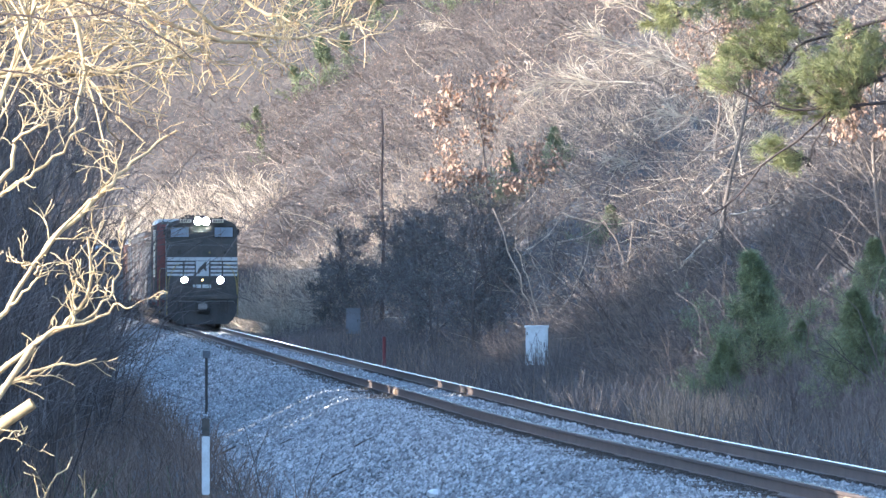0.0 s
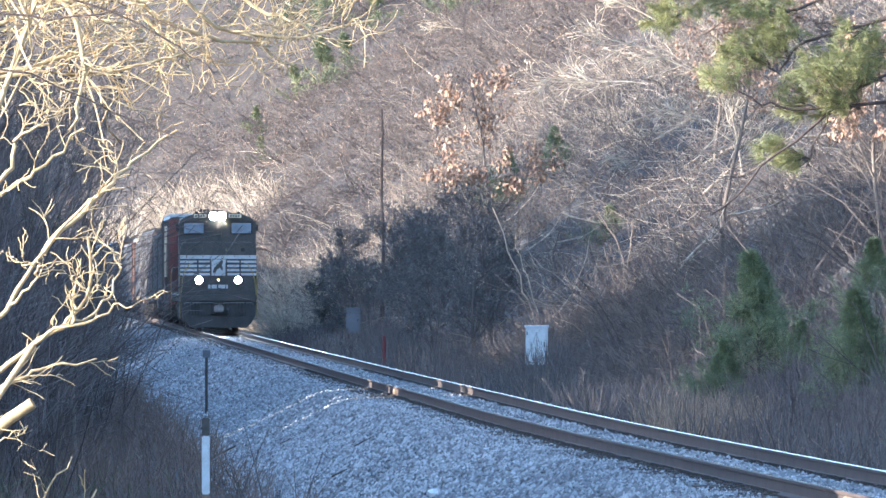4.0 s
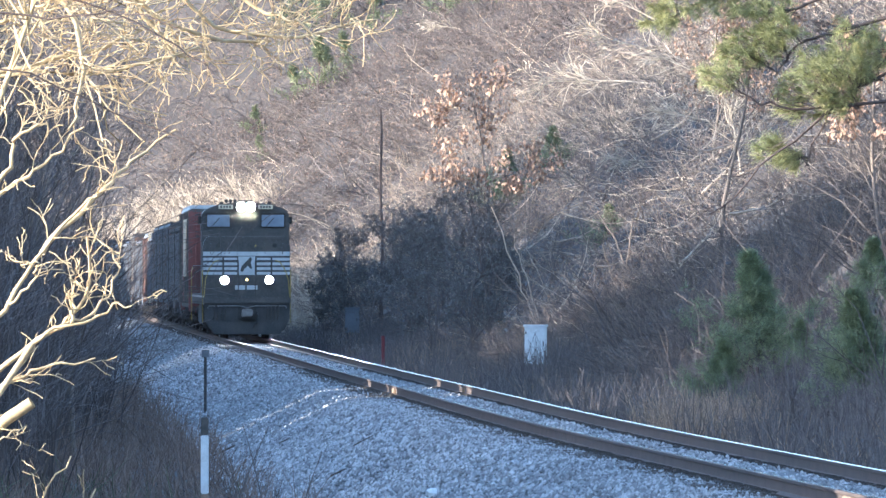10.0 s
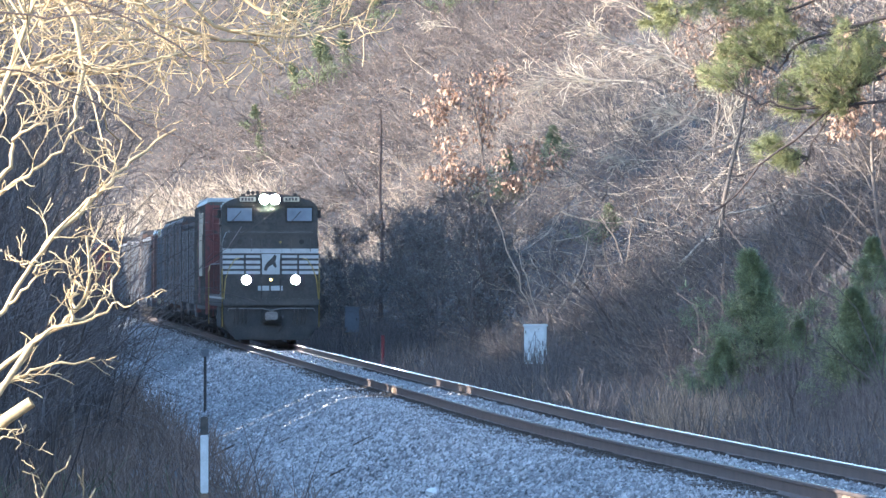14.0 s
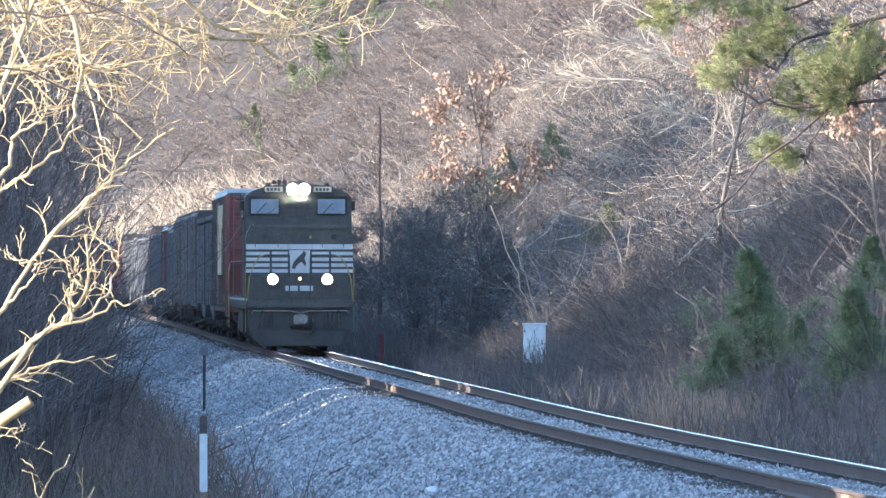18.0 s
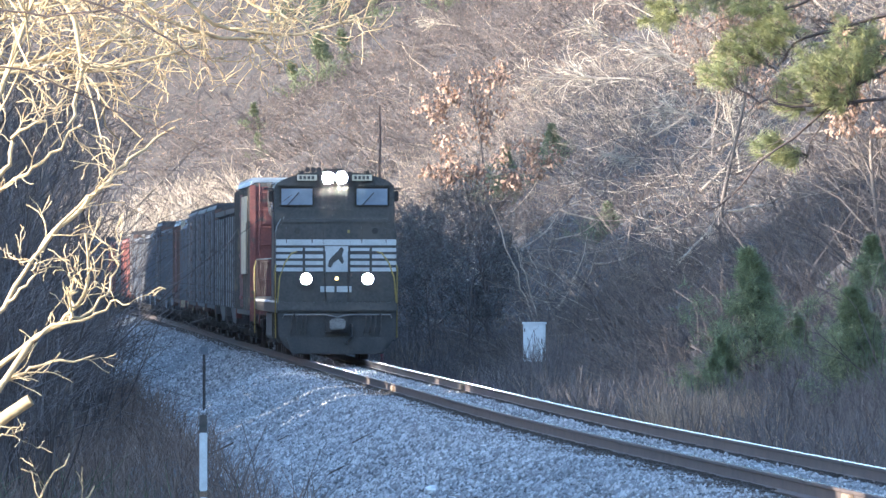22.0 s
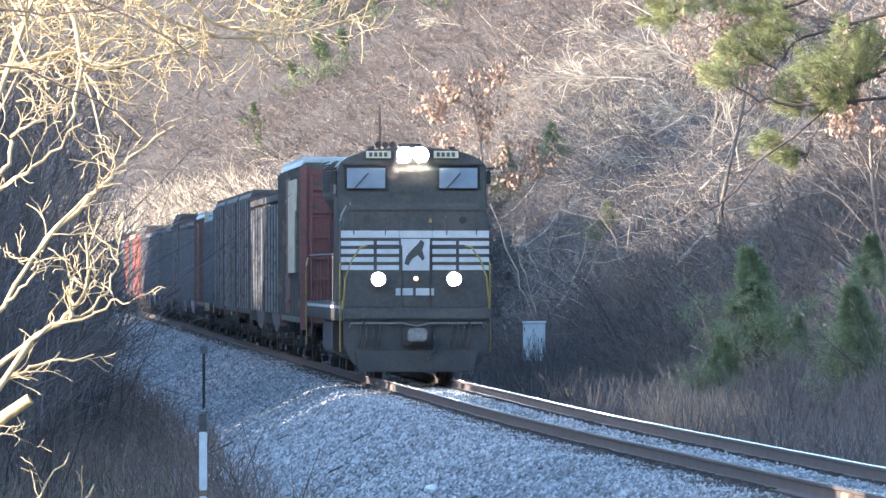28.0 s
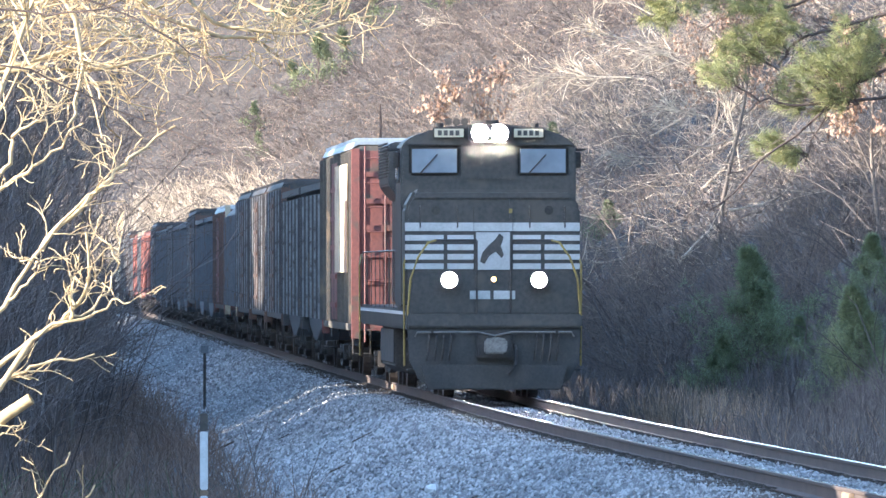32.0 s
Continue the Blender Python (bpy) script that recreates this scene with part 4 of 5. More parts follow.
# dark bushes, massed and heightened to stand in for shade over the brush
for k, (o, y, h) in enumerate(((5.3, 302, 4.6), (5.8, 340, 5.2), (6.2, 360, 4.8), (5.4, 390, 4.2), (6.2, 308, 5.0), (5.3, 330, 3.6), (5.6, 350, 4.2), (6.6, 318, 4.8), (5.9, 372, 4.2), (5.4, 312, 3.2), (5.2, 408, 3.4), (5.7, 428, 3.8), (5.0, 422, 2.8), (5.9, 404, 4.0))):
    leafy_tree("evergreen_bush", "evergreen bush, dark and massed to fill in bank shade", 60 + k, o, y, h, 6000, 0.062, M_EVERGREEN, M_TWIG_DARK, 0.03, "evergreen bushes")


leafy_tree("beech_tree", "young beech holding orange dead leaves in the sun", 53, 9.8, 262, 7.2, 2600, 0.12, M_DEADLEAF, M_BARK, 0.58, "", 0.36)


def withered_leaves(name, label, seed, n, o_rng, y_rng, size, high, least):
    """Leaves still clinging in patches to the brush of the bank."""
    rng = np.random.default_rng(seed)
    y, o = rng.uniform(*y_rng, n), rng.uniform(*o_rng, n)
    keep = lumps(o, y * 0.4, 1.6, 9.0) + 0.5 * lumps(o, y, 0.6, 3.0) > least
    y, o = y[keep], o[keep]
    x = line_x(y) + o
    at = np.stack([x, y, ground_z(x, y) + high * rng.uniform(0, 1, len(x)) ** 1.5 + 0.1], 1)
    tagged(new(name, raw_mesh(name, *leaf_cards(rng, at, size, 0.35, 1.2), M_RUSSET)), label, "leaves", kind="stuff")


withered_leaves("withered_leaves", "brown withered leaves clinging to the bank brush", 71, 90000, (5.6, 26), (225, 640), 0.085, 1.8, 0.12)
withered_leaves("far_leaves", "brown withered leaves on the far hillside", 72, 70000, (6, 50), (640, 910), 0.17, 1.8, 0.0)


def dead_trunk():
    x = -2.45
    rng = np.random.default_rng(71)
    y = 405.0
    z = float(ground_z(x, y))
    P, R = strands(rng, np.array([[x, y, z - 0.1]]), np.array([[0.02, 0, 1.0]]), np.array([9.2]), np.array([0.10]), 12, 0, 0.05, 0.35)
    B = sprout(rng, P, R, 9, 0.3, 0.9, 1.0, 0.4, 5, 0, 0.2, 0.3)
    tr = thing("dead_tree", "thin dark dead tree standing bare on the bank", "tree")
    part("trunk", raw_mesh("trunk", *tubes(P, R, 7), M_PINEBARK, True), None, tr)
    part("crown", raw_mesh("crown", *tubes(*B), M_PINEBARK), None, tr)


dead_trunk()


sunlit_tree("crooked_tree", "crooked grey tree with pale patches on the bank", 27, [[(5.0, 0.5), (5.05, 1.5), (5.1, 2.5), (4.9, 3.2), (4.4, 3.9)], [(5.0, 0.5), (5.05, 1.6), (5.2, 2.6), (5.35, 3.7)], [(5.05, 1.5), (4.7, 2.3), (4.5, 3.0)]], 285.0, 0.05, (5.0, 285.0, float(ground_z(5.0, 285.0)) - 0.1), 7, 4, 1.0, wood=M_BARK)
stub("dead_snag", "thin pale dead trunk leaning out of the brush", (2.98, 290.0, float(ground_z(2.98, 290.0)) - 0.1), (1.5, 290.0, 4.15), 0.028, 0.016, M_VINE, "trunk", 0.045)
stub("dead_snag", "short pale dead trunk leaning out of the brush", (3.05, 289.5, float(ground_z(3.05, 289.5)) - 0.1), (2.0, 289.5, 3.4), 0.022, 0.012, M_VINE, "trunk", 0.045)


def fallen_branches():
    rng = np.random.default_rng(81)
    first = None
    for k in range(34):
        y = rng.uniform(235, 420)
        o = rng.uniform(8, 16)
        m = Matrix.Translation(at_track(o, y, -rng.uniform(0.3, 1.4))) @ pose(0, 0, 0, rng.normal(0, 20), rng.normal(0, 25), rng.uniform(-60, 60))
        if first is None:
            first = thing("fallen_branch", "pale bare fallen branch caught in the brush", "branch", "fallen branches")
            P, R = strands(rng, np.array([[-1.2, 0, 0.0]]), np.array([[1.0, 0, 0.15]]), np.array([2.4]), np.array([0.03]), 9, 0, 0.14, 0.3)
            B = sprout(rng, P, R, 8, 0.2, 0.8, 0.8, 0.5, 5, 0, 0.2, 0.1)
            part("limb", raw_mesh("limb", *tubes(P, R, 6), M_VINE, True), None, first)
            tagged(part("twig_growth", raw_mesh("twig_growth", *tubes(*B), M_VINE), None, first), kind="stuff")
            first.matrix_basis = m
        else:
            copy_thing(first, m)


fallen_branches()


# ---------------------------------------------------------------- trackside things
def relay_box(x, y, paint, label):
    z = float(ground_z(x, y))
    top = 0.93 + LIFT
    t = thing("relay_box", label, "relay box", "relay boxes", Matrix.Translation((x, y, z)))
    h = top - z
    part("cabinet", box(-0.28, 0.28, -0.2, 0.2, h - 1.0, h - 0.06, 0.012), paint, t)
    part("lid", box(-0.31, 0.31, -0.23, 0.23, h - 0.06, h, 0.01), paint, t)
    d = part("door", box(-0.25, 0.25, -0.215, -0.2, h - 0.95, h - 0.1, 0.004), paint, t)
    part("latch", box(0.17, 0.2, -0.235, -0.215, h - 0.55, h - 0.42, 0.004), M_UNDER, d)
    for k in (h - 0.85, h - 0.2):
        part("hinge", box(-0.26, -0.235, -0.225, -0.2, k - 0.04, k + 0.04), M_UNDER, d)
    for sx in (-0.2, 0.2):
        part("leg", box(sx - 0.03, sx + 0.03, -0.03, 0.03, -0.1, h - 1.0), M_UNDER, t)


relay_box(2.37, 257.0, M_BOX, "white metal trackside relay box among dead weeds")
# grey in place of white: the deeper shade is put into the paint
relay_box(-3.53, 400.0, CAR["grey"], "trackside relay box coloured grey for shade, half hidden by brush")


def post(name, label, category, x, y, top, r, bands, square=False):
    """An upright post in bands of (height share, material name, material)."""
    z = float(ground_z(x, y)) - 0.1
    t = thing(name, label, category, m=Matrix.Translation((x, y, z)))
    h, a = top + LIFT - z, 0.0
    for share, nm, m in bands:
        b = a + share * h
        part(nm, box(-r, r, -r, r, a, b, r * 0.25) if square else rod([(0, 0, a), (0, 0, b)], r, 12), m, t)
        a = b
    return t, h


post("marker_post", "white wooden marker post with a black top", "post", -3.36, 144.0, 0.155, 0.055, ((0.5, "white_shaft", M_BOX), (0.035, "rusty_band", M_SUNPATCH_RUST), (0.355, "white_shaft", M_BOX), (0.11, "black_cap", M_BLACK)), True)
sign, sh = post("sign_post", "thin dark steel post with a small plate", "post", -5.77, 248.0, 0.20, 0.035, ((1.0, "shaft", M_UNDER),))
part("plate", box(-0.09, 0.09, -0.06, -0.05, sh - 0.02, sh + 0.16, 0.004), CAR["grey"], sign, "small weathered plate")
post("red_post", "short red painted marker post in the weeds", "post", -1.85, 320.0, 0.28, 0.055, ((1.0, "shaft", M_RED),))


def litter(name, label, x, y, length, r, turn, material):
    """A bit of wood lying on the stones."""
    rng = np.random.default_rng(int(y * 10))
    P, R = strands(rng, np.array([[-length / 2, 0, 0.0]]), np.array([[1.0, 0, 0.0]]), np.array([length]), np.array([r]), 7, 0, 0.07, 0.6)
    P[:, :, 2] = 0
    B = sprout(rng, P, R, 3, 0.2, 0.7, length * 0.25, 0.5, 4, 0, 0.1, 0.1)
    ob = new(name, raw_mesh(name, *join([tubes(P, R, 6), tubes(*B)]), material, True))
    z0, z1 = (float(ground_z(x + k * math.cos(radians(turn)) * length / 2, y + k * math.sin(radians(turn)) * length / 2)) for k in (-1, 1))
    ob.matrix_basis = pose(x, y, (z0 + z1) / 2 + 0.06, 0, -math.degrees(math.atan2(z1 - z0, length)), turn)
    return tagged(ob, label, "stick", "sticks on the ballast")


litter("stick", "dark broken stick lying on the ballast", -1.32, 171.5, 0.42, 0.013, 25, M_TIE)
litter("stick", "dark rotten stick lying at the ballast foot", -1.66, 162.5, 0.28, 0.018, 15, M_TIE)
litter("stick", "long dark stick lying in the weeds", -4.6, 205.0, 1.0, 0.03, 10, M_TIE)
litter("stick", "short dark stick lying on the ballast", -2.98, 192.5, 0.24, 0.014, -15, M_TIE)
litter("stick", "dark twig lying near the rail", 0.3, 132.0, 0.4, 0.015, 12, M_TIE)


def pale_rock():
    bm = bmesh.new()
    bmesh.ops.create_icosphere(bm, subdivisions=2, radius=0.11)
    for v in bm.verts:
        v.co *= 0.8 + 0.4 * noise.noise(v.co * 14)
        v.co.z *= 0.7
    ob = new("rock", mesh_of("rock", bm, M_BOX))
    ob.matrix_basis = pose(-0.13, 139.3, float(ground_z(-0.13, 139.3)) + 0.07)
    tagged(ob, "pale lump of rock lying on the ballast", "rock")


pale_rock()


def arching_stems():
    rng = np.random.default_rng(99)
    for x, y, h, lean in ((-2.05, 128.0, 1.35, -0.35), (-2.25, 126.0, 1.1, -0.25), (-1.95, 131.0, 0.9, 0.2), (-2.9, 124.0, 1.2, -0.2), (-3.0, 138.0, 1.3, 0.3)):
        z = float(ground_z(x, y))
        P, R = strands(rng, np.zeros((1, 3)), np.array([[lean * 0.3, 0, 1.0]]), np.array([h + 0.9]), np.array([0.016]), 9, 0.0, 0.03, 0.3)
        P[:, :, 0] += lean * np.linspace(0, 1, 9)[None] ** 2
        B = sprout(rng, P, R, 5, 0.4, 0.6, 0.4, 0.6, 4, 0, 0.12, 0.1)
        ob = new("dead_weed", raw_mesh("dead_weed", *join([tubes(P, R, 5), tubes(*B)]), M_TWIG_DARK))
        ob.matrix_basis = pose(x, y, z - 0.05)
        tagged(ob, "thin dark arching dead weed stem", "weed", "dead weeds")


arching_stems()


def stones():
    """Loose ballast over the bed and shoulder."""
    rng = np.random.default_rng(91)
    bv = np.array([(1, 0, 0.1), (-1, 0.1, 0), (0.1, 1, 0), (0, -1, 0.1), (0.1, 0.1, 1), (0, 0.1, -1.0)])
    bf = np.array([(0, 2, 4), (2, 1, 4), (1, 3, 4), (3, 0, 4), (2, 0, 5), (1, 2, 5), (3, 1, 5), (0, 3, 5)])
    y = np.concatenate([rng.uniform(94, 200, 46000), rng.uniform(200, 320, 15000), rng.uniform(320, 460, 4000)])
    o = np.where(rng.uniform(0, 1, len(y)) < 0.72, rng.uniform(-4.6, -0.86, len(y)), rng.uniform(-0.62, 2.6, len(y)))
    bad = np.abs(np.abs(o) - 0.753) < 0.13
    o[bad] = -rng.uniform(1.0, 4.8, bad.sum())
    x = line_x(y) + o
    n = len(y)
    r = rng.uniform(0.023, 0.05, n) * np.where(y > 260, 1.25, 1.0) * np.where(np.abs(o) < 1.9, 0.72, 1.0)
    shape = bv[None] * rng.uniform(0.6, 1.3, (n, len(bv), 1)) * rng.uniform(0.7, 1.2, (n, 1, 3)) * r[:, None, None]
    a = rng.uniform(0, 6.28, n)
    ca, sa = np.cos(a)[:, None], np.sin(a)[:, None]
    vx, vy = shape[:, :, 0] * ca - shape[:, :, 1] * sa, shape[:, :, 0] * sa + shape[:, :, 1] * ca
    V = np.stack([vx + x[:, None], vy + y[:, None], shape[:, :, 2] + (ground_z(x, y) + r * 0.2)[:, None]], -1).reshape(-1, 3)
    Fc = (bf[None] + (np.arange(n) * len(bv))[:, None, None]).reshape(-1, 3)
    tagged(new("ballast_stones", raw_mesh("ballast_stones", V, Fc, M_STONE)), "loose grey crushed stone ballast", "ballast", kind="stuff")


stones()


# ---------------------------------------------------------------- the train
def wheelset(parent, y, r):
    """Axle with two wheels, the origin in the axle."""
    bm = rod([(-0.80, 0, 0), (0.80, 0, 0)], 0.08, 8)
    for s in (-1, 1):
        disc(s * 0.70, 0, 0, r, s * 0.135, "x", 24, bm)
        disc(s * 0.66, 0, 0, r + 0.028, s * 0.04, "x", 24, bm)
    ob = part("wheelset", bm, M_WHEEL, parent)
    ob.location = (0, y, r)
    return ob


def ladder(parent, x0, x1, y, z0, z1, material, n=8):
    bm = rod([(x0, y, z0), (x0, y, z1)], 0.022, 6)
    rod([(x1, y, z0), (x1, y, z1)], 0.022, 6, bm)
    for i in range(n):
        z = z0 + (i + 0.5) * (z1 - z0) / n
        rod([(x0, y, z), (x1, y, z)], 0.016, 5, bm)
    return part("ladder", bm, material, parent)


def truck(parent, y, axles, r, width, material):
    """Side frames with springs round the axles."""
    half = (axles[-1] - axles[0]) / 2
    for s in (-1, 1):
        x = s * width
        out = [(y - half - 0.35, r - 0.12), (y - half - 0.30, r + 0.2), (y - half + 0.3, r + 0.22), (y - 0.55, r - 0.05), (y + 0.55, r - 0.05), (y + half - 0.3, r + 0.22), (y + half + 0.30, r + 0.2), (y + half + 0.35, r - 0.12),
               (y + half - 0.2, r - 0.15), (y + 0.5, r - 0.28), (y - 0.5, r - 0.28), (y - half + 0.2, r - 0.15)]
        f = part("truck_frame", prism(out, x - 0.07, x + 0.07, 0.015, axis="x"), material, parent)
        for a in axles:
            part("bearing_cap", disc(x, y + a, r, 0.11, s * 0.13, "x", 12), M_UNDER, f)
        bm = bmesh.new()
        for k in (-0.28, 0, 0.28):
            rod([(x, y + k, r - 0.2), (x, y + k, r + 0.2)], 0.09, 8, bm)
        part("spring", bm, M_UNDER, f)


def raise_body(t):
    """Sets the body on its springs."""
    for p in t.children:
        if p.name.split(".")[0] not in ("wheelset", "truck_frame"):
            p.location.z += LIFT


def coupler(parent, y, way):
    bm = box(-0.09, 0.09, min(y, y + way * 0.55), max(y, y + way * 0.55), 0.76, 0.96, 0.02)
    box(-0.17, 0.15, min(y + way * 0.42, y + way * 0.68), max(y + way * 0.42, y + way * 0.68), 0.70, 1.0, 0.04, bm)
    part("coupler", bm, M_UNDER, parent)


def ring(x, y, z, r0, r1, depth, sides=24):
    """A short open tube along y."""
    bm = bmesh.new()
    a = [2 * math.pi * k / sides for k in range(sides)]
    loops = [[bm.verts.new((x + r * math.cos(q), yy, z + r * math.sin(q))) for q in a] for r, yy in ((r0, y), (r1, y), (r1, y + depth), (r0, y + depth))]
    for i in range(4):
        p, q = loops[i], loops[(i + 1) % 4]
        for k in range(sides):
            bm.faces.new((p[k], p[(k + 1) % sides], q[(k + 1) % sides], q[k]))
    bmesh.ops.recalc_face_normals(bm, faces=bm.faces)
    return bm


def build_loco():
    t = thing("diesel_locomotive", "black diesel freight locomotive with white nose stripes and lit headlights", "locomotive")
    # pilot plate and plough, bent back at its sides
    out = [(-1.10, 0.10), (1.10, 0.10), (1.34, 0.28), (1.50, 0.60), (1.53, 1.18), (-1.53, 1.18), (-1.50, 0.60), (-1.34, 0.28)]
    pilot = part("pilot", prism(out, 0.25, 0.34, 0.015), M_PILOT, t, "dusty grey snow plough pilot")
    part("plough_blade", prism([(-1.18, 0.09), (1.18, 0.09), (1.30, 0.52), (-1.30, 0.52)], 0.10, 0.25, 0.02), M_PILOT, pilot)
    for s in (-1, 1):
        for k in range(4):
            part("step", box(s * 1.53 - 0.24 if s > 0 else -1.53, s * 1.53 if s > 0 else -1.29, 0.40, 0.75, 0.42 + 0.27 * k, 0.45 + 0.27 * k, 0.005), M_UNDER, pilot)
    for x in (-1.15, -1.02, -0.89, -0.76, 0.74, 0.87, 1.00, 1.13):
        part("brake_hose", rod([(x, 0.24, 1.08), (x, 0.10, 1.0), (x - 0.02, 0.07, 0.78), (x - 0.05, 0.12, 0.60)], 0.022, 6), M_UNDER, t)
    part("train_line_hose", rod([(0.36, 0.24, 0.86), (0.38, 0.05, 0.78), (0.36, -0.06, 0.52), (0.22, -0.08, 0.36)], 0.035, 8), M_UNDER, t)
    lever = part("uncoupling_lever", rod([(-1.40, 0.20, 1.02), (-1.36, 0.16, 1.10), (-0.30, 0.12, 1.10), (0.0, 0.02, 1.04), (0.30, 0.12, 1.10), (1.36, 0.16, 1.10), (1.40, 0.20, 1.02)], 0.018, 6), M_STEEL, t)
    for x in (-1.1, -0.45, 0.45, 1.1):
        part("lever_bracket", box(x - 0.025, x + 0.025, 0.12, 0.26, 1.06, 1.15, 0.005), M_UNDER, lever)
    for k in range(9):
        part("rivet_plate", box(-1.16 + 0.29 * k - 0.05, -1.16 + 0.29 * k + 0.05, 0.088, 0.102, 0.16, 0.46, 0.004), M_PILOT, pilot)
    coupler(t, 0.3, -1)
    bm = prism([(-0.20, 0.72), (0.16, 0.72), (0.20, 0.80), (0.20, 0.98), (0.02, 1.02), (-0.20, 0.98)], -0.42, -0.16, 0.03)
    part("knuckle", bm, M_STEEL, t, "worn bright coupler knuckle")
    part("draft_pocket", box(-0.32, 0.32, 0.12, 0.26, 0.62, 1.12, 0.03), M_UNDER, t)
    part("anticlimber", box(-1.55, 1.55, 0.16, 0.62, 1.18, 1.42, 0.03), M_BLACK, t)
    part("underframe", box(-1.53, 1.53, 0.62, 23.7, 1.14, 1.52, 0.03), M_BLACK, t)
    part("sill_stripe", box(-1.545, -1.532, 0.9, 23.4, 1.40, 1.46), M_WHITE, t)
    # front walkway: panel over the porch that carries the lamps
    front = part("porch_panel", box(-1.50, 1.50, 0.50, 0.58, 1.42, 2.16, 0.02), M_BLACK, t)
    for x in (-0.79, 0.79):
        d = part("ditch_light", disc(x, 0.40, 2.02, 0.155, 0.12, "y", 24), M_BLACK, front)
        part("lens", disc(x, 0.385, 2.02, 0.13, 0.02, "y", 24), M_DITCH, d)
        # tube added round the lens to hold back side light
        part("lamp_shroud", ring(x, 0.14, 2.02, 0.135, 0.165, 0.28), M_BLACK, d)
    m = part("marker_light", disc(0.0, 0.44, 2.03, 0.06, 0.06, "y", 12), M_BLACK, front)
    part("lens", disc(0.0, 0.425, 2.03, 0.045, 0.02, "y", 12), M_MARKER, m)
    part("number_plate", box(-0.42, -0.06, 0.478, 0.498, 1.68, 1.83, 0.004), M_WHITE, front, "white plate")
    part("number_plate", box(0.0, 0.38, 0.478, 0.498, 1.68, 1.83, 0.004), M_WHITE, front, "white plate")
    for s in (-1, 1):
        part("front_handrail", rod([(s * 1.02, 0.46, 2.72), (s * 1.16, 0.40, 2.68), (s * 1.34, 0.36, 2.42), (s * 1.47, 0.34, 2.05), (s * 1.52, 0.34, 1.5), (s * 1.52, 0.36, 1.2)], 0.02, 8), M_YELLOW, t, "yellow handrail")
    # nose
    nose = part("nose", prism([(-1.55, 1.52), (1.55, 1.52), (1.55, 3.30), (1.38, 3.62), (-1.38, 3.62), (-1.55, 3.30)], 0.95, 2.35, 0.06), M_BLACK, t)
    z0, pitch = 2.21, 0.168
    for k in range(5):
        hgt = 0.10 if k < 4 else 0.15
        for x0, x1 in ((-1.55, -0.86), (-0.80, -0.33), (0.36, 0.86), (0.92, 1.55)) if k < 4 else ((-1.55, -0.33), (-0.33, 0.36), (0.36, 1.55)):
            part("nose_stripe", box(x0 + 0.004, x1 - 0.004, 0.925, 0.948, z0 + pitch * k, z0 + pitch * k + hgt), M_WHITE, nose, "white stripe")
    plate = part("emblem_panel", box(-0.29, 0.31, 0.925, 0.948, 2.20, 2.86), M_WHITE, nose, "white panel")
    part("emblem", prism([(-0.22, 2.34), (-0.14, 2.30), (-0.06, 2.44), (0.06, 2.52), (0.16, 2.40), (0.20, 2.46), (0.15, 2.62), (0.20, 2.78), (0.12, 2.84), (0.05, 2.74), (-0.08, 2.62), (-0.18, 2.50)], 0.915, 0.925), M_BLACK, plate, "dark shape")
    part("door_seam", box(-0.335, -0.325, 0.935, 0.949, 1.60, 3.30), M_UNDER, nose)
    part("door_seam", box(0.353, 0.363, 0.935, 0.949, 1.60, 3.30), M_UNDER, nose)
    for x in (-1.28, -0.62, 0.66, 1.28):
        part("grab_iron", rod([(x, 0.95, 2.95), (x, 0.86, 2.95), (x, 0.86, 3.32), (x, 0.95, 3.32)], 0.014, 6), M_BLACK, nose)
    part("nose_ledge", box(-1.40, 1.40, 0.90, 1.0, 3.46, 3.50, 0.01), M_BLACK, nose)
    for x in (-1.0, 1.0):
        part("sand_filler", disc(x, 0.93, 3.25, 0.08, 0.03, "y", 14), M_UNDER, nose)
    for x in (-0.30, 0.30):
        part("porch_stanchion", rod([(x, 0.45, 1.42), (x, 0.45, 2.72)], 0.02, 6), M_BLACK, t)
    for s in (-1, 1):
        part("porch_rail", rod([(s * 0.30, 0.45, 2.72), (s * 1.02, 0.46, 2.72)], 0.018, 6), M_BLACK, t)
    door = part("nose_door", box(0.30, 0.36, 0.92, 0.95, 3.10, 3.50, 0.004), M_BLACK, nose)
    part("door_latch", box(0.29, 0.35, 0.90, 0.92, 3.20, 3.28, 0.004), M_YELLOW, door)
    # cab with arched roof
    arch = [(1.56 * math.cos(a), 4.36 + 0.44 * math.sin(a)) for a in [math.pi * k / 12 for k in range(13)]]
    cab = part("cab", prism([(-1.56, 1.52), (1.56, 1.52), *arch], 2.35, 4.9, 0.03), M_BLACK, t)
    for x0, x1 in ((-1.42, -0.52), (0.52, 1.42)):
        fr = part("windscreen_frame", box(x0, x1, 2.30, 2.36, 3.88, 4.40, 0.03), M_UNDER, cab)
        part("windscreen", box(x0 + 0.05, x1 - 0.05, 2.285, 2.30, 3.93, 4.35), M_GLASS, fr)
        part("wiper", rod([(x0 + 0.2, 2.27, 3.92), (x0 + 0.5, 2.265, 4.25)], 0.012, 5), M_UNDER, fr)
    for s in (-1, 1):
        sw = part("side_window", box(min(s * 1.56, s * 1.58), max(s * 1.56, s * 1.58), 3.0, 4.5, 3.75, 4.3, 0.008), M_UNDER, cab)
        part("pane", box(min(s * 1.581, s * 1.586), max(s * 1.581, s * 1.586), 3.08, 4.42, 3.82, 4.24), M_GLASS, sw)
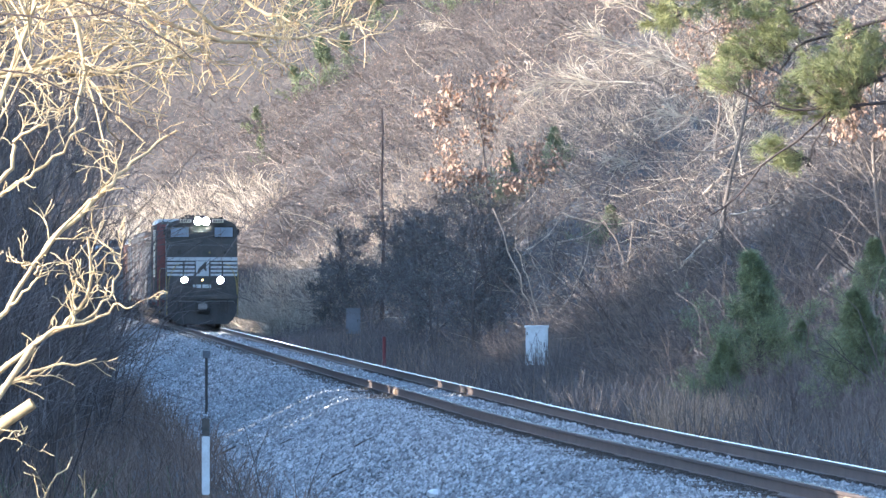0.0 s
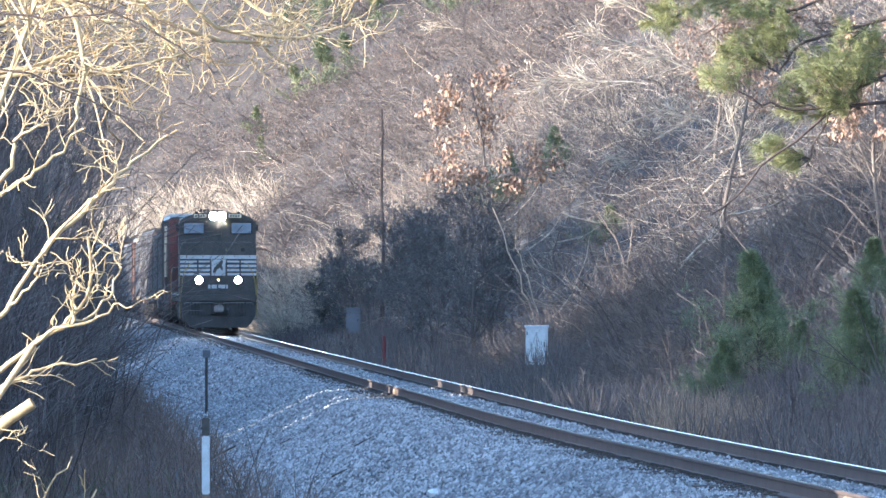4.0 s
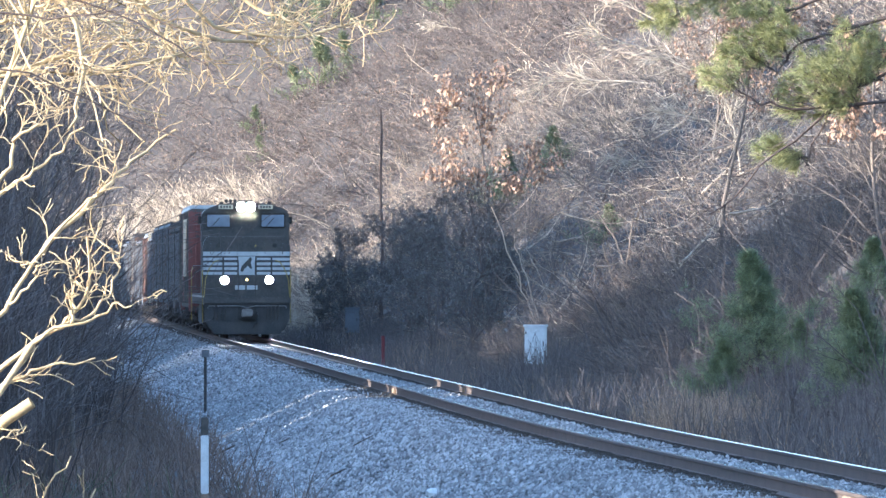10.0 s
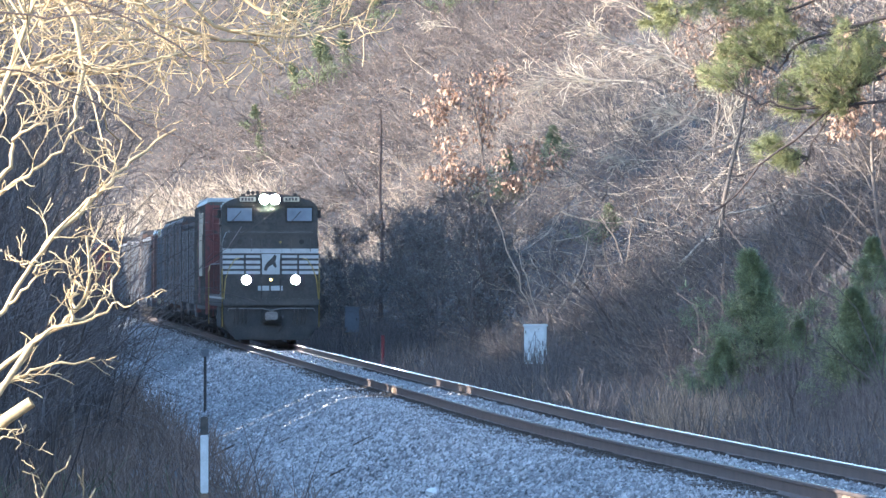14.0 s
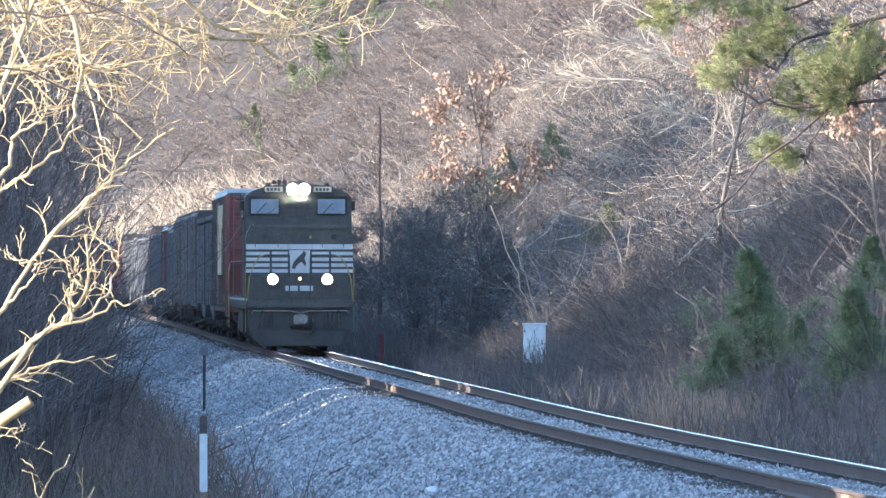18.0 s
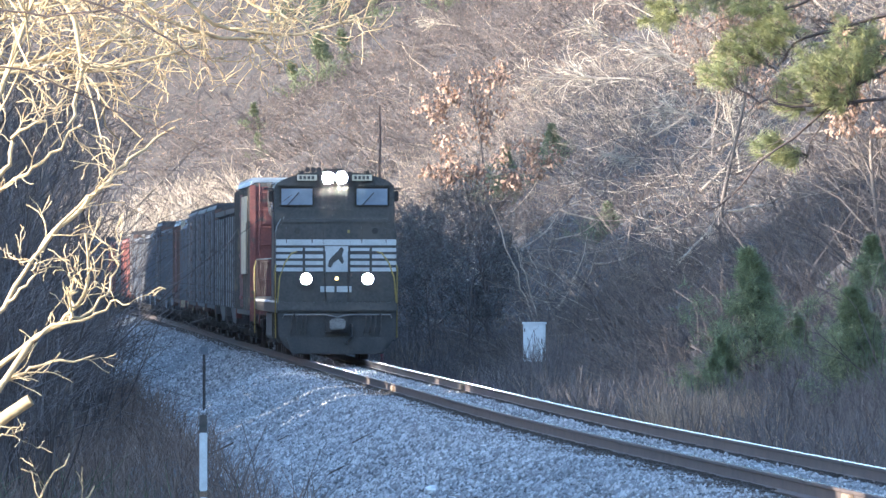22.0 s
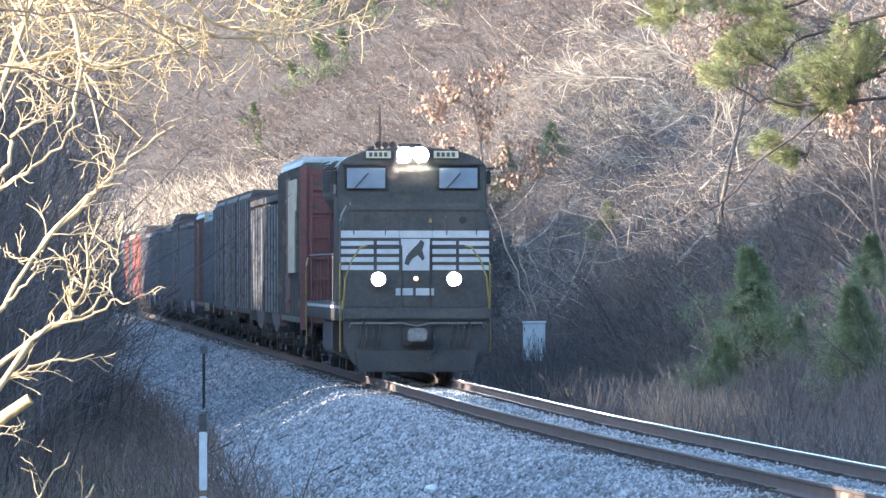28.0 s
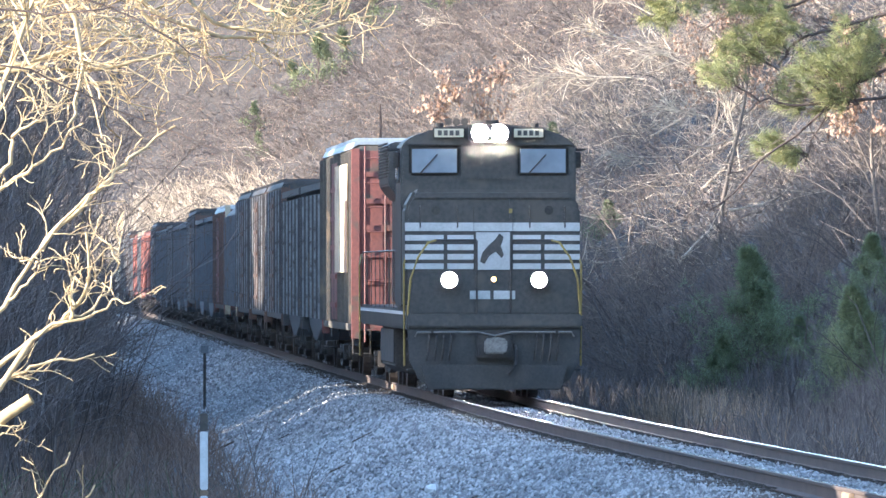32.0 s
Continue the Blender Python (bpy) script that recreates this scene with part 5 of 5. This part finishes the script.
        part("mirror", box(min(s * 1.58, s * 1.68), max(s * 1.58, s * 1.68), 2.9, 2.95, 4.02, 4.3, 0.012), M_UNDER, cab)
        part("sunshade", box(min(s * 1.56, s * 1.78), max(s * 1.56, s * 1.78), 3.0, 4.5, 4.34, 4.37, 0.005), M_UNDER, cab)
    part("centre_post", box(-0.50, 0.50, 2.315, 2.36, 3.80, 4.44, 0.02), M_BLACK, cab)
    part("roof_lip", box(-1.50, 1.50, 2.28, 2.40, 4.42, 4.45, 0.01), M_BLACK, cab)
    for x in (-0.85, 0.85):
        part("roof_beacon", disc(x, 2.9, 4.70, 0.07, 0.12, "z", 12), M_UNDER, cab)
    hl = part("headlight_housing", box(-0.36, 0.36, 2.16, 2.36, 4.46, 4.80, 0.05), M_BLACK, cab)
    for x in (-0.17, 0.17):
        lens = part("headlight_lens", disc(x, 2.13, 4.63, 0.145, 0.03, "y", 24), M_LAMP, hl)
    # deep tubes added to keep headlight spill off the nose
    for x in (-0.17, 0.17):
        part("lamp_shroud", ring(x, 1.74, 4.63, 0.15, 0.168, 0.43), M_BLACK, cab)
    for s in (-1, 1):
        nb = part("number_board", box(min(s * 0.42, s * 1.0), max(s * 0.42, s * 1.0), 2.25, 2.36, 4.53, 4.74, 0.02), M_UNDER, cab)
        face = part("lit_face", box(min(s * 0.45, s * 0.97), max(s * 0.45, s * 0.97), 2.235, 2.25, 4.56, 4.71), M_BOARD, nb)
        for k in range(4):
            part("bar", box(s * 0.71 - 0.2 + 0.105 * k, s * 0.71 - 0.13 + 0.105 * k, 2.225, 2.235, 4.59, 4.68), M_BLACK, nb)
    part("antenna_dome", disc(0.0, 3.6, 4.78, 0.25, 0.10, "z", 16), M_UNDER, cab)
    bm = rod([(-0.5, 4.2, 4.7), (-0.5, 4.2, 4.85)], 0.03, 6)
    for k in (-0.15, 0, 0.15):
        rod([(-0.5 + k, 4.4, 4.86), (-0.5 + k, 4.0, 4.86)], [0.03, 0.07], 8, bm)
    part("air_horn", bm, M_UNDER, cab)
    # long hood, its doors, the radiators
    hood = part("long_hood", box(-0.92, 0.92, 4.9, 23.1, 1.52, 4.55, 0.06), M_BLACK, t)
    for k in range(16):
        for s in (-1, 1):
            part("hood_door", box(min(s * 0.92, s * 0.945), max(s * 0.92, s * 0.945), 5.1 + 0.8 * k, 5.82 + 0.8 * k, 1.75, 3.7, 0.008), M_BLACK, hood)
    rad = part("radiator", prism([(-0.95, 3.55), (0.95, 3.55), (1.18, 3.85), (1.18, 4.60), (1.08, 4.68), (-1.08, 4.68), (-1.18, 4.60), (-1.18, 3.85)], 18.2, 23.0, 0.03), M_BLACK, t)
    for s in (-1, 1):
        for k in range(12):
            part("louvre", box(min(s * 1.18, s * 1.21), max(s * 1.18, s * 1.21), 18.4, 22.8, 4.0 + 0.058 * k, 4.03 + 0.058 * k), M_UNDER, rad)
    part("exhaust_stack", box(-0.35, 0.35, 11.0, 12.0, 4.55, 4.78, 0.04), M_UNDER, hood)
    part("dynamic_brake_grille", box(-1.0, 1.0, 5.2, 7.4, 3.8, 4.62, 0.05), M_BLACK, hood)
    for s in (-1, 1):
        hr = part("handrail", rod([(s * 1.5, 4.95, 2.55), (s * 1.5, 23.3, 2.55)], 0.014, 6), M_BLACK, t)
        for k in range(9):
            part("stanchion", rod([(s * 1.5, 5.0 + 2.25 * k, 1.5), (s * 1.5, 5.0 + 2.25 * k, 2.55)], 0.011, 6), M_BLACK, hr)
        for y in (0.9, 23.0):
            part("step_rail", rod([(s * 1.56, y, 0.5), (s * 1.57, y, 2.3), (s * 1.52, y + 0.3, 2.5)], 0.02, 6), M_YELLOW, t, "yellow grab rail")
    part("fuel_tank", prism([(-1.45, 0.45), (-1.2, 0.28), (1.2, 0.28), (1.45, 0.45), (1.45, 1.14), (-1.45, 1.14)], 8.6, 15.0, 0.04), M_UNDER, t)
    ax = (-2.05, 0.0, 2.05)
    wheels = []
    for y in (3.9, 19.9):
        truck(t, y, ax, 0.53, 1.05, M_UNDER)
        wheels += [wheelset(t, y + a, 0.53) for a in ax]
    coupler(t, 23.7, 1)
    raise_body(t)
    return t, wheels


def build_car(style, colour, L, H, label, end="", ribs=0, group="freight cars of the train"):
    """A freight car from y=0 (its leading end) to y=L: boxcar, hopper or covered hopper."""
    name = {"box": "boxcar", "hop": "hopper_car", "cov": "covered_hopper_car"}[style]
    t = thing(name, label, "freight car", group)
    m = CAR[colour]
    me = CAR[end] if end else m
    a, b, W, z0 = 0.5, L - 0.5, 1.60 if colour == "tan" else 1.53, 1.12
    part("sill", box(-0.35, 0.35, 0.35, L - 0.35, 0.82, 1.14, 0.02), M_UNDER, t)
    coupler(t, 0.4, -1), coupler(t, L - 0.4, 1)
    pale = colour in ("brown", "tan")
    if style == "box":
        body = part("body", prism([(-W, z0 - 0.15), (W, z0 - 0.15), (W, H - 0.22), (W - 0.12, H - 0.12), (-W + 0.12, H - 0.12), (-W, H - 0.22)], a, b, 0.02), m, t)
        roof = part("roof", prism([(-W - 0.02, H - 0.20), (-W + 0.1, H - 0.12), (W - 0.1, H - 0.12), (W + 0.02, H - 0.20), (W - 0.05, H - 0.06), (0, H), (-W + 0.05, H - 0.06)], a - 0.02, b + 0.02), CAR["roof"] if pale else m, t)
        for k in range(12):
            y = a + 0.4 + (b - a - 0.8) * k / 11
            part("roof_seam", box(-W + 0.05, W - 0.05, y - 0.03, y + 0.03, H - 0.05, H + 0.02), CAR["roof"] if pale else m, roof)
        for s in (-1, 1):
            d = part("sliding_door", box(min(s * W, s * (W + 0.07)), max(s * W, s * (W + 0.07)), L / 2 - 1.6, L / 2 + 1.6, z0 + 0.05, H - 0.4, 0.015), me, t)
            for k in range(5):
                part("door_rib", box(min(s * (W + 0.07), s * (W + 0.1)), max(s * (W + 0.07), s * (W + 0.1)), L / 2 - 1.5, L / 2 + 1.5, z0 + 0.3 + 0.6 * k, z0 + 0.4 + 0.6 * k), me, d)
    elif style == "hop":
        slope = 2.6
        out = [(a, H), (b, H), (b, 2.35), (b - slope, 1.0), (L / 2 + 1.2, 0.62), (L / 2 - 1.2, 0.62), (a + slope, 1.0), (a, 2.35)]
        body = part("body", prism(out, -W + 0.06, W - 0.06, 0.015, axis="x"), m, t)
        part("coal_load", prism([(-1.3, H - 0.02), (1.3, H - 0.02), (0.7, H + 0.22), (-0.6, H + 0.25)], a + 0.6, b - 0.6), M_BLACK, t)
        for s in (-1, 1):
            part("top_chord", box(min(s * (W - 0.06), s * (W + 0.06)), max(s * (W - 0.06), s * (W + 0.06)), a, b, H - 0.16, H, 0.01), m, body)
    else:
        out = [(-W, 1.5), (-0.7, 0.85), (0.7, 0.85), (W, 1.5), (W, H - 0.55), (W - 0.35, H - 0.2), (0.4, H - 0.05), (-0.4, H - 0.05), (-W + 0.35, H - 0.2), (-W, H - 0.55)]
        body = part("body", prism(out, a + 0.7, b - 0.7, 0.02), m, t)
        part("running_board", box(-0.6, 0.6, a, b, H + 0.02, H + 0.06), CAR["roof"], t)
        for k in range(4):
            part("hatch", box(-0.35, 0.35, a + 1.5 + k * (L - 5) / 3, a + 2.6 + k * (L - 5) / 3, H - 0.06, H + 0.02, 0.02), m, body)
    if ribs:
        for s in (-1, 1):
            for k in range(ribs):
                y = a + 0.08 + (b - a - 0.28) * k / (ribs - 1)
                part("side_rib", box(min(s * (W - 0.06), s * (W + 0.08)), max(s * (W - 0.06), s * (W + 0.08)), y, y + 0.12, z0, H - (0.25 if style != "cov" else 0.6), 0.008), CAR["rib"] if colour == "black" and k % 2 else m, body)
    for y, s in ((a - 0.03, -1), (b + 0.03, 1)):
        if style == "box":
            part("end_sheet", box(-W + 0.03, W - 0.03, min(y - s * 0.028, y), max(y - s * 0.028, y), z0 - 0.1, H - 0.24), me, body)
        for k in range(6):
            part("end_rib", box(-W + 0.25, W - 0.25, min(y, y + s * 0.05), max(y, y + s * 0.05), 1.35 + 0.52 * k * (H - 1.6) / 3.1, 1.47 + 0.52 * k * (H - 1.6) / 3.1, 0.01), me, body)
        for sx in (-1, 1):
            part("corner_post", box(min(sx * (W - 0.14), sx * (W + 0.03)), max(sx * (W - 0.14), sx * (W + 0.03)), min(y - s * 0.12, y + s * 0.06), max(y - s * 0.12, y + s * 0.06), z0 - 0.3, H - 0.2, 0.01), me, body)
        lx = (-1.36, -0.95) if s < 0 else (0.95, 1.36)
        ladder(body, *lx, y + s * 0.12, 0.75, H - 0.15, me)
        part("brake_wheel", disc(0.45, y + s * 0.14, 2.5, 0.26, s * 0.04, "y", 16), M_UNDER, t)
        for x in (-W, W - 0.35):
            part("stirrup", rod([(x, y, 1.0), (x, y, 0.52), (x + 0.35, y, 0.52), (x + 0.35, y, 1.0)], 0.02, 5), M_UNDER, t)
    wheels = []
    for y in (2.2, L - 2.2):
        truck(t, y, (-0.88, 0.88), 0.42, 1.0, M_UNDER)
        wheels += [wheelset(t, y + q, 0.42) for q in (-0.88, 0.88)]
    if colour == "tan":
        for s in (-1, 1):
            part("side_panel", box(min(s * (W + 0.085), s * (W + 0.1)), max(s * (W + 0.085), s * (W + 0.1)), 1.0, 8.2, 2.15, 4.35, 0.006), CAR["cream"], body, "large faded cream panel")
            part("panel_stripe", box(min(s * (W + 0.1), s * (W + 0.11)), max(s * (W + 0.1), s * (W + 0.11)), 1.0, 2.2, 2.15, 3.6), CAR["brown"], body, "rusty worn stripe")
    raise_body(t)
    return t, wheels, L


loco, loco_wheels = build_loco()
KINDS = {
    "first": build_car("box", "tan", 18.6, 4.84, "dark high boxcar with cream panel, red ends and pale roof", "red", ribs=9),
    "hop": build_car("hop", "black", 15.6, 4.15, "black ribbed open hopper car loaded with coal", ribs=11),
    "tall": build_car("box", "black", 16.4, 4.5, "tall black boxcar with ribbed sides", "brown", ribs=13),
    "cream": build_car("cov", "grey", 16.2, 4.5, "grey covered hopper car with cream ends", "cream", ribs=10),
    "grey": build_car("hop", "grey", 15.8, 4.05, "weathered grey ribbed hopper car", ribs=13),
    "brown": build_car("box", "brown", 16.6, 4.3, "dull brown boxcar with a pale roof", "red", ribs=9),
    "rust": build_car("box", "rust", 16.6, 4.2, "rust red boxcar with ribbed sides", ribs=9),
}
ORDER = ["first", "hop", "hop", "tall", "tall", "tall", "cream", "brown", "grey", "grey", "tall", "grey", "grey", "hop", "grey", "grey", "tall", "rust", "rust", "cream", "rust", "grey", "tall", "hop"]


def lead(t):
    """How far off the locomotive's leading end is at t seconds."""
    return 446.8 - 8.667 * t + 0.00914 * t * t


def on_track(y, L):
    """Pose of a vehicle whose leading end is at y, standing on its two trucks."""
    a, b = y + 0.2 * L, y + 0.8 * L
    A, B = Vector((float(line_x(a)), a, 0)), Vector((float(line_x(b)), b, 0))
    d = (B - A).normalized()
    p = A - d * (0.2 * L)
    return Matrix.Translation(p) @ Matrix.Rotation(math.atan2(-d.x, d.y), 4, "Z")


TRAIN = [(loco, loco_wheels, 0.0, 23.8, 0.53)]
behind, seen_kinds = 25.2, {}
for kind in ORDER:
    ob, wh, L = KINDS[kind]
    if kind in seen_kinds:
        ob = copy_thing(ob, Matrix.Identity(4))
        wh = [c for c in ob.children if c.name.startswith("wheelset")]
    seen_kinds[kind] = True
    TRAIN.append((ob, wh, behind, L, 0.42))
    behind += L + 0.75


def motions():
    for i, (ob, wh, back, L, r) in enumerate(TRAIN):
        walk(ob, [(0.5 * k, on_track(lead(0.5 * k) + back, L)) for k in range(65)])
        if i < 11:
            base = [(w, w.location.copy()) for w in wh]
            for w, p in base:
                walk(w, [(k / 15, Matrix.Translation(p) @ Matrix.Rotation((lead(0) - lead(k / 15)) / r, 4, "X")) for k in range(481)])


motions()
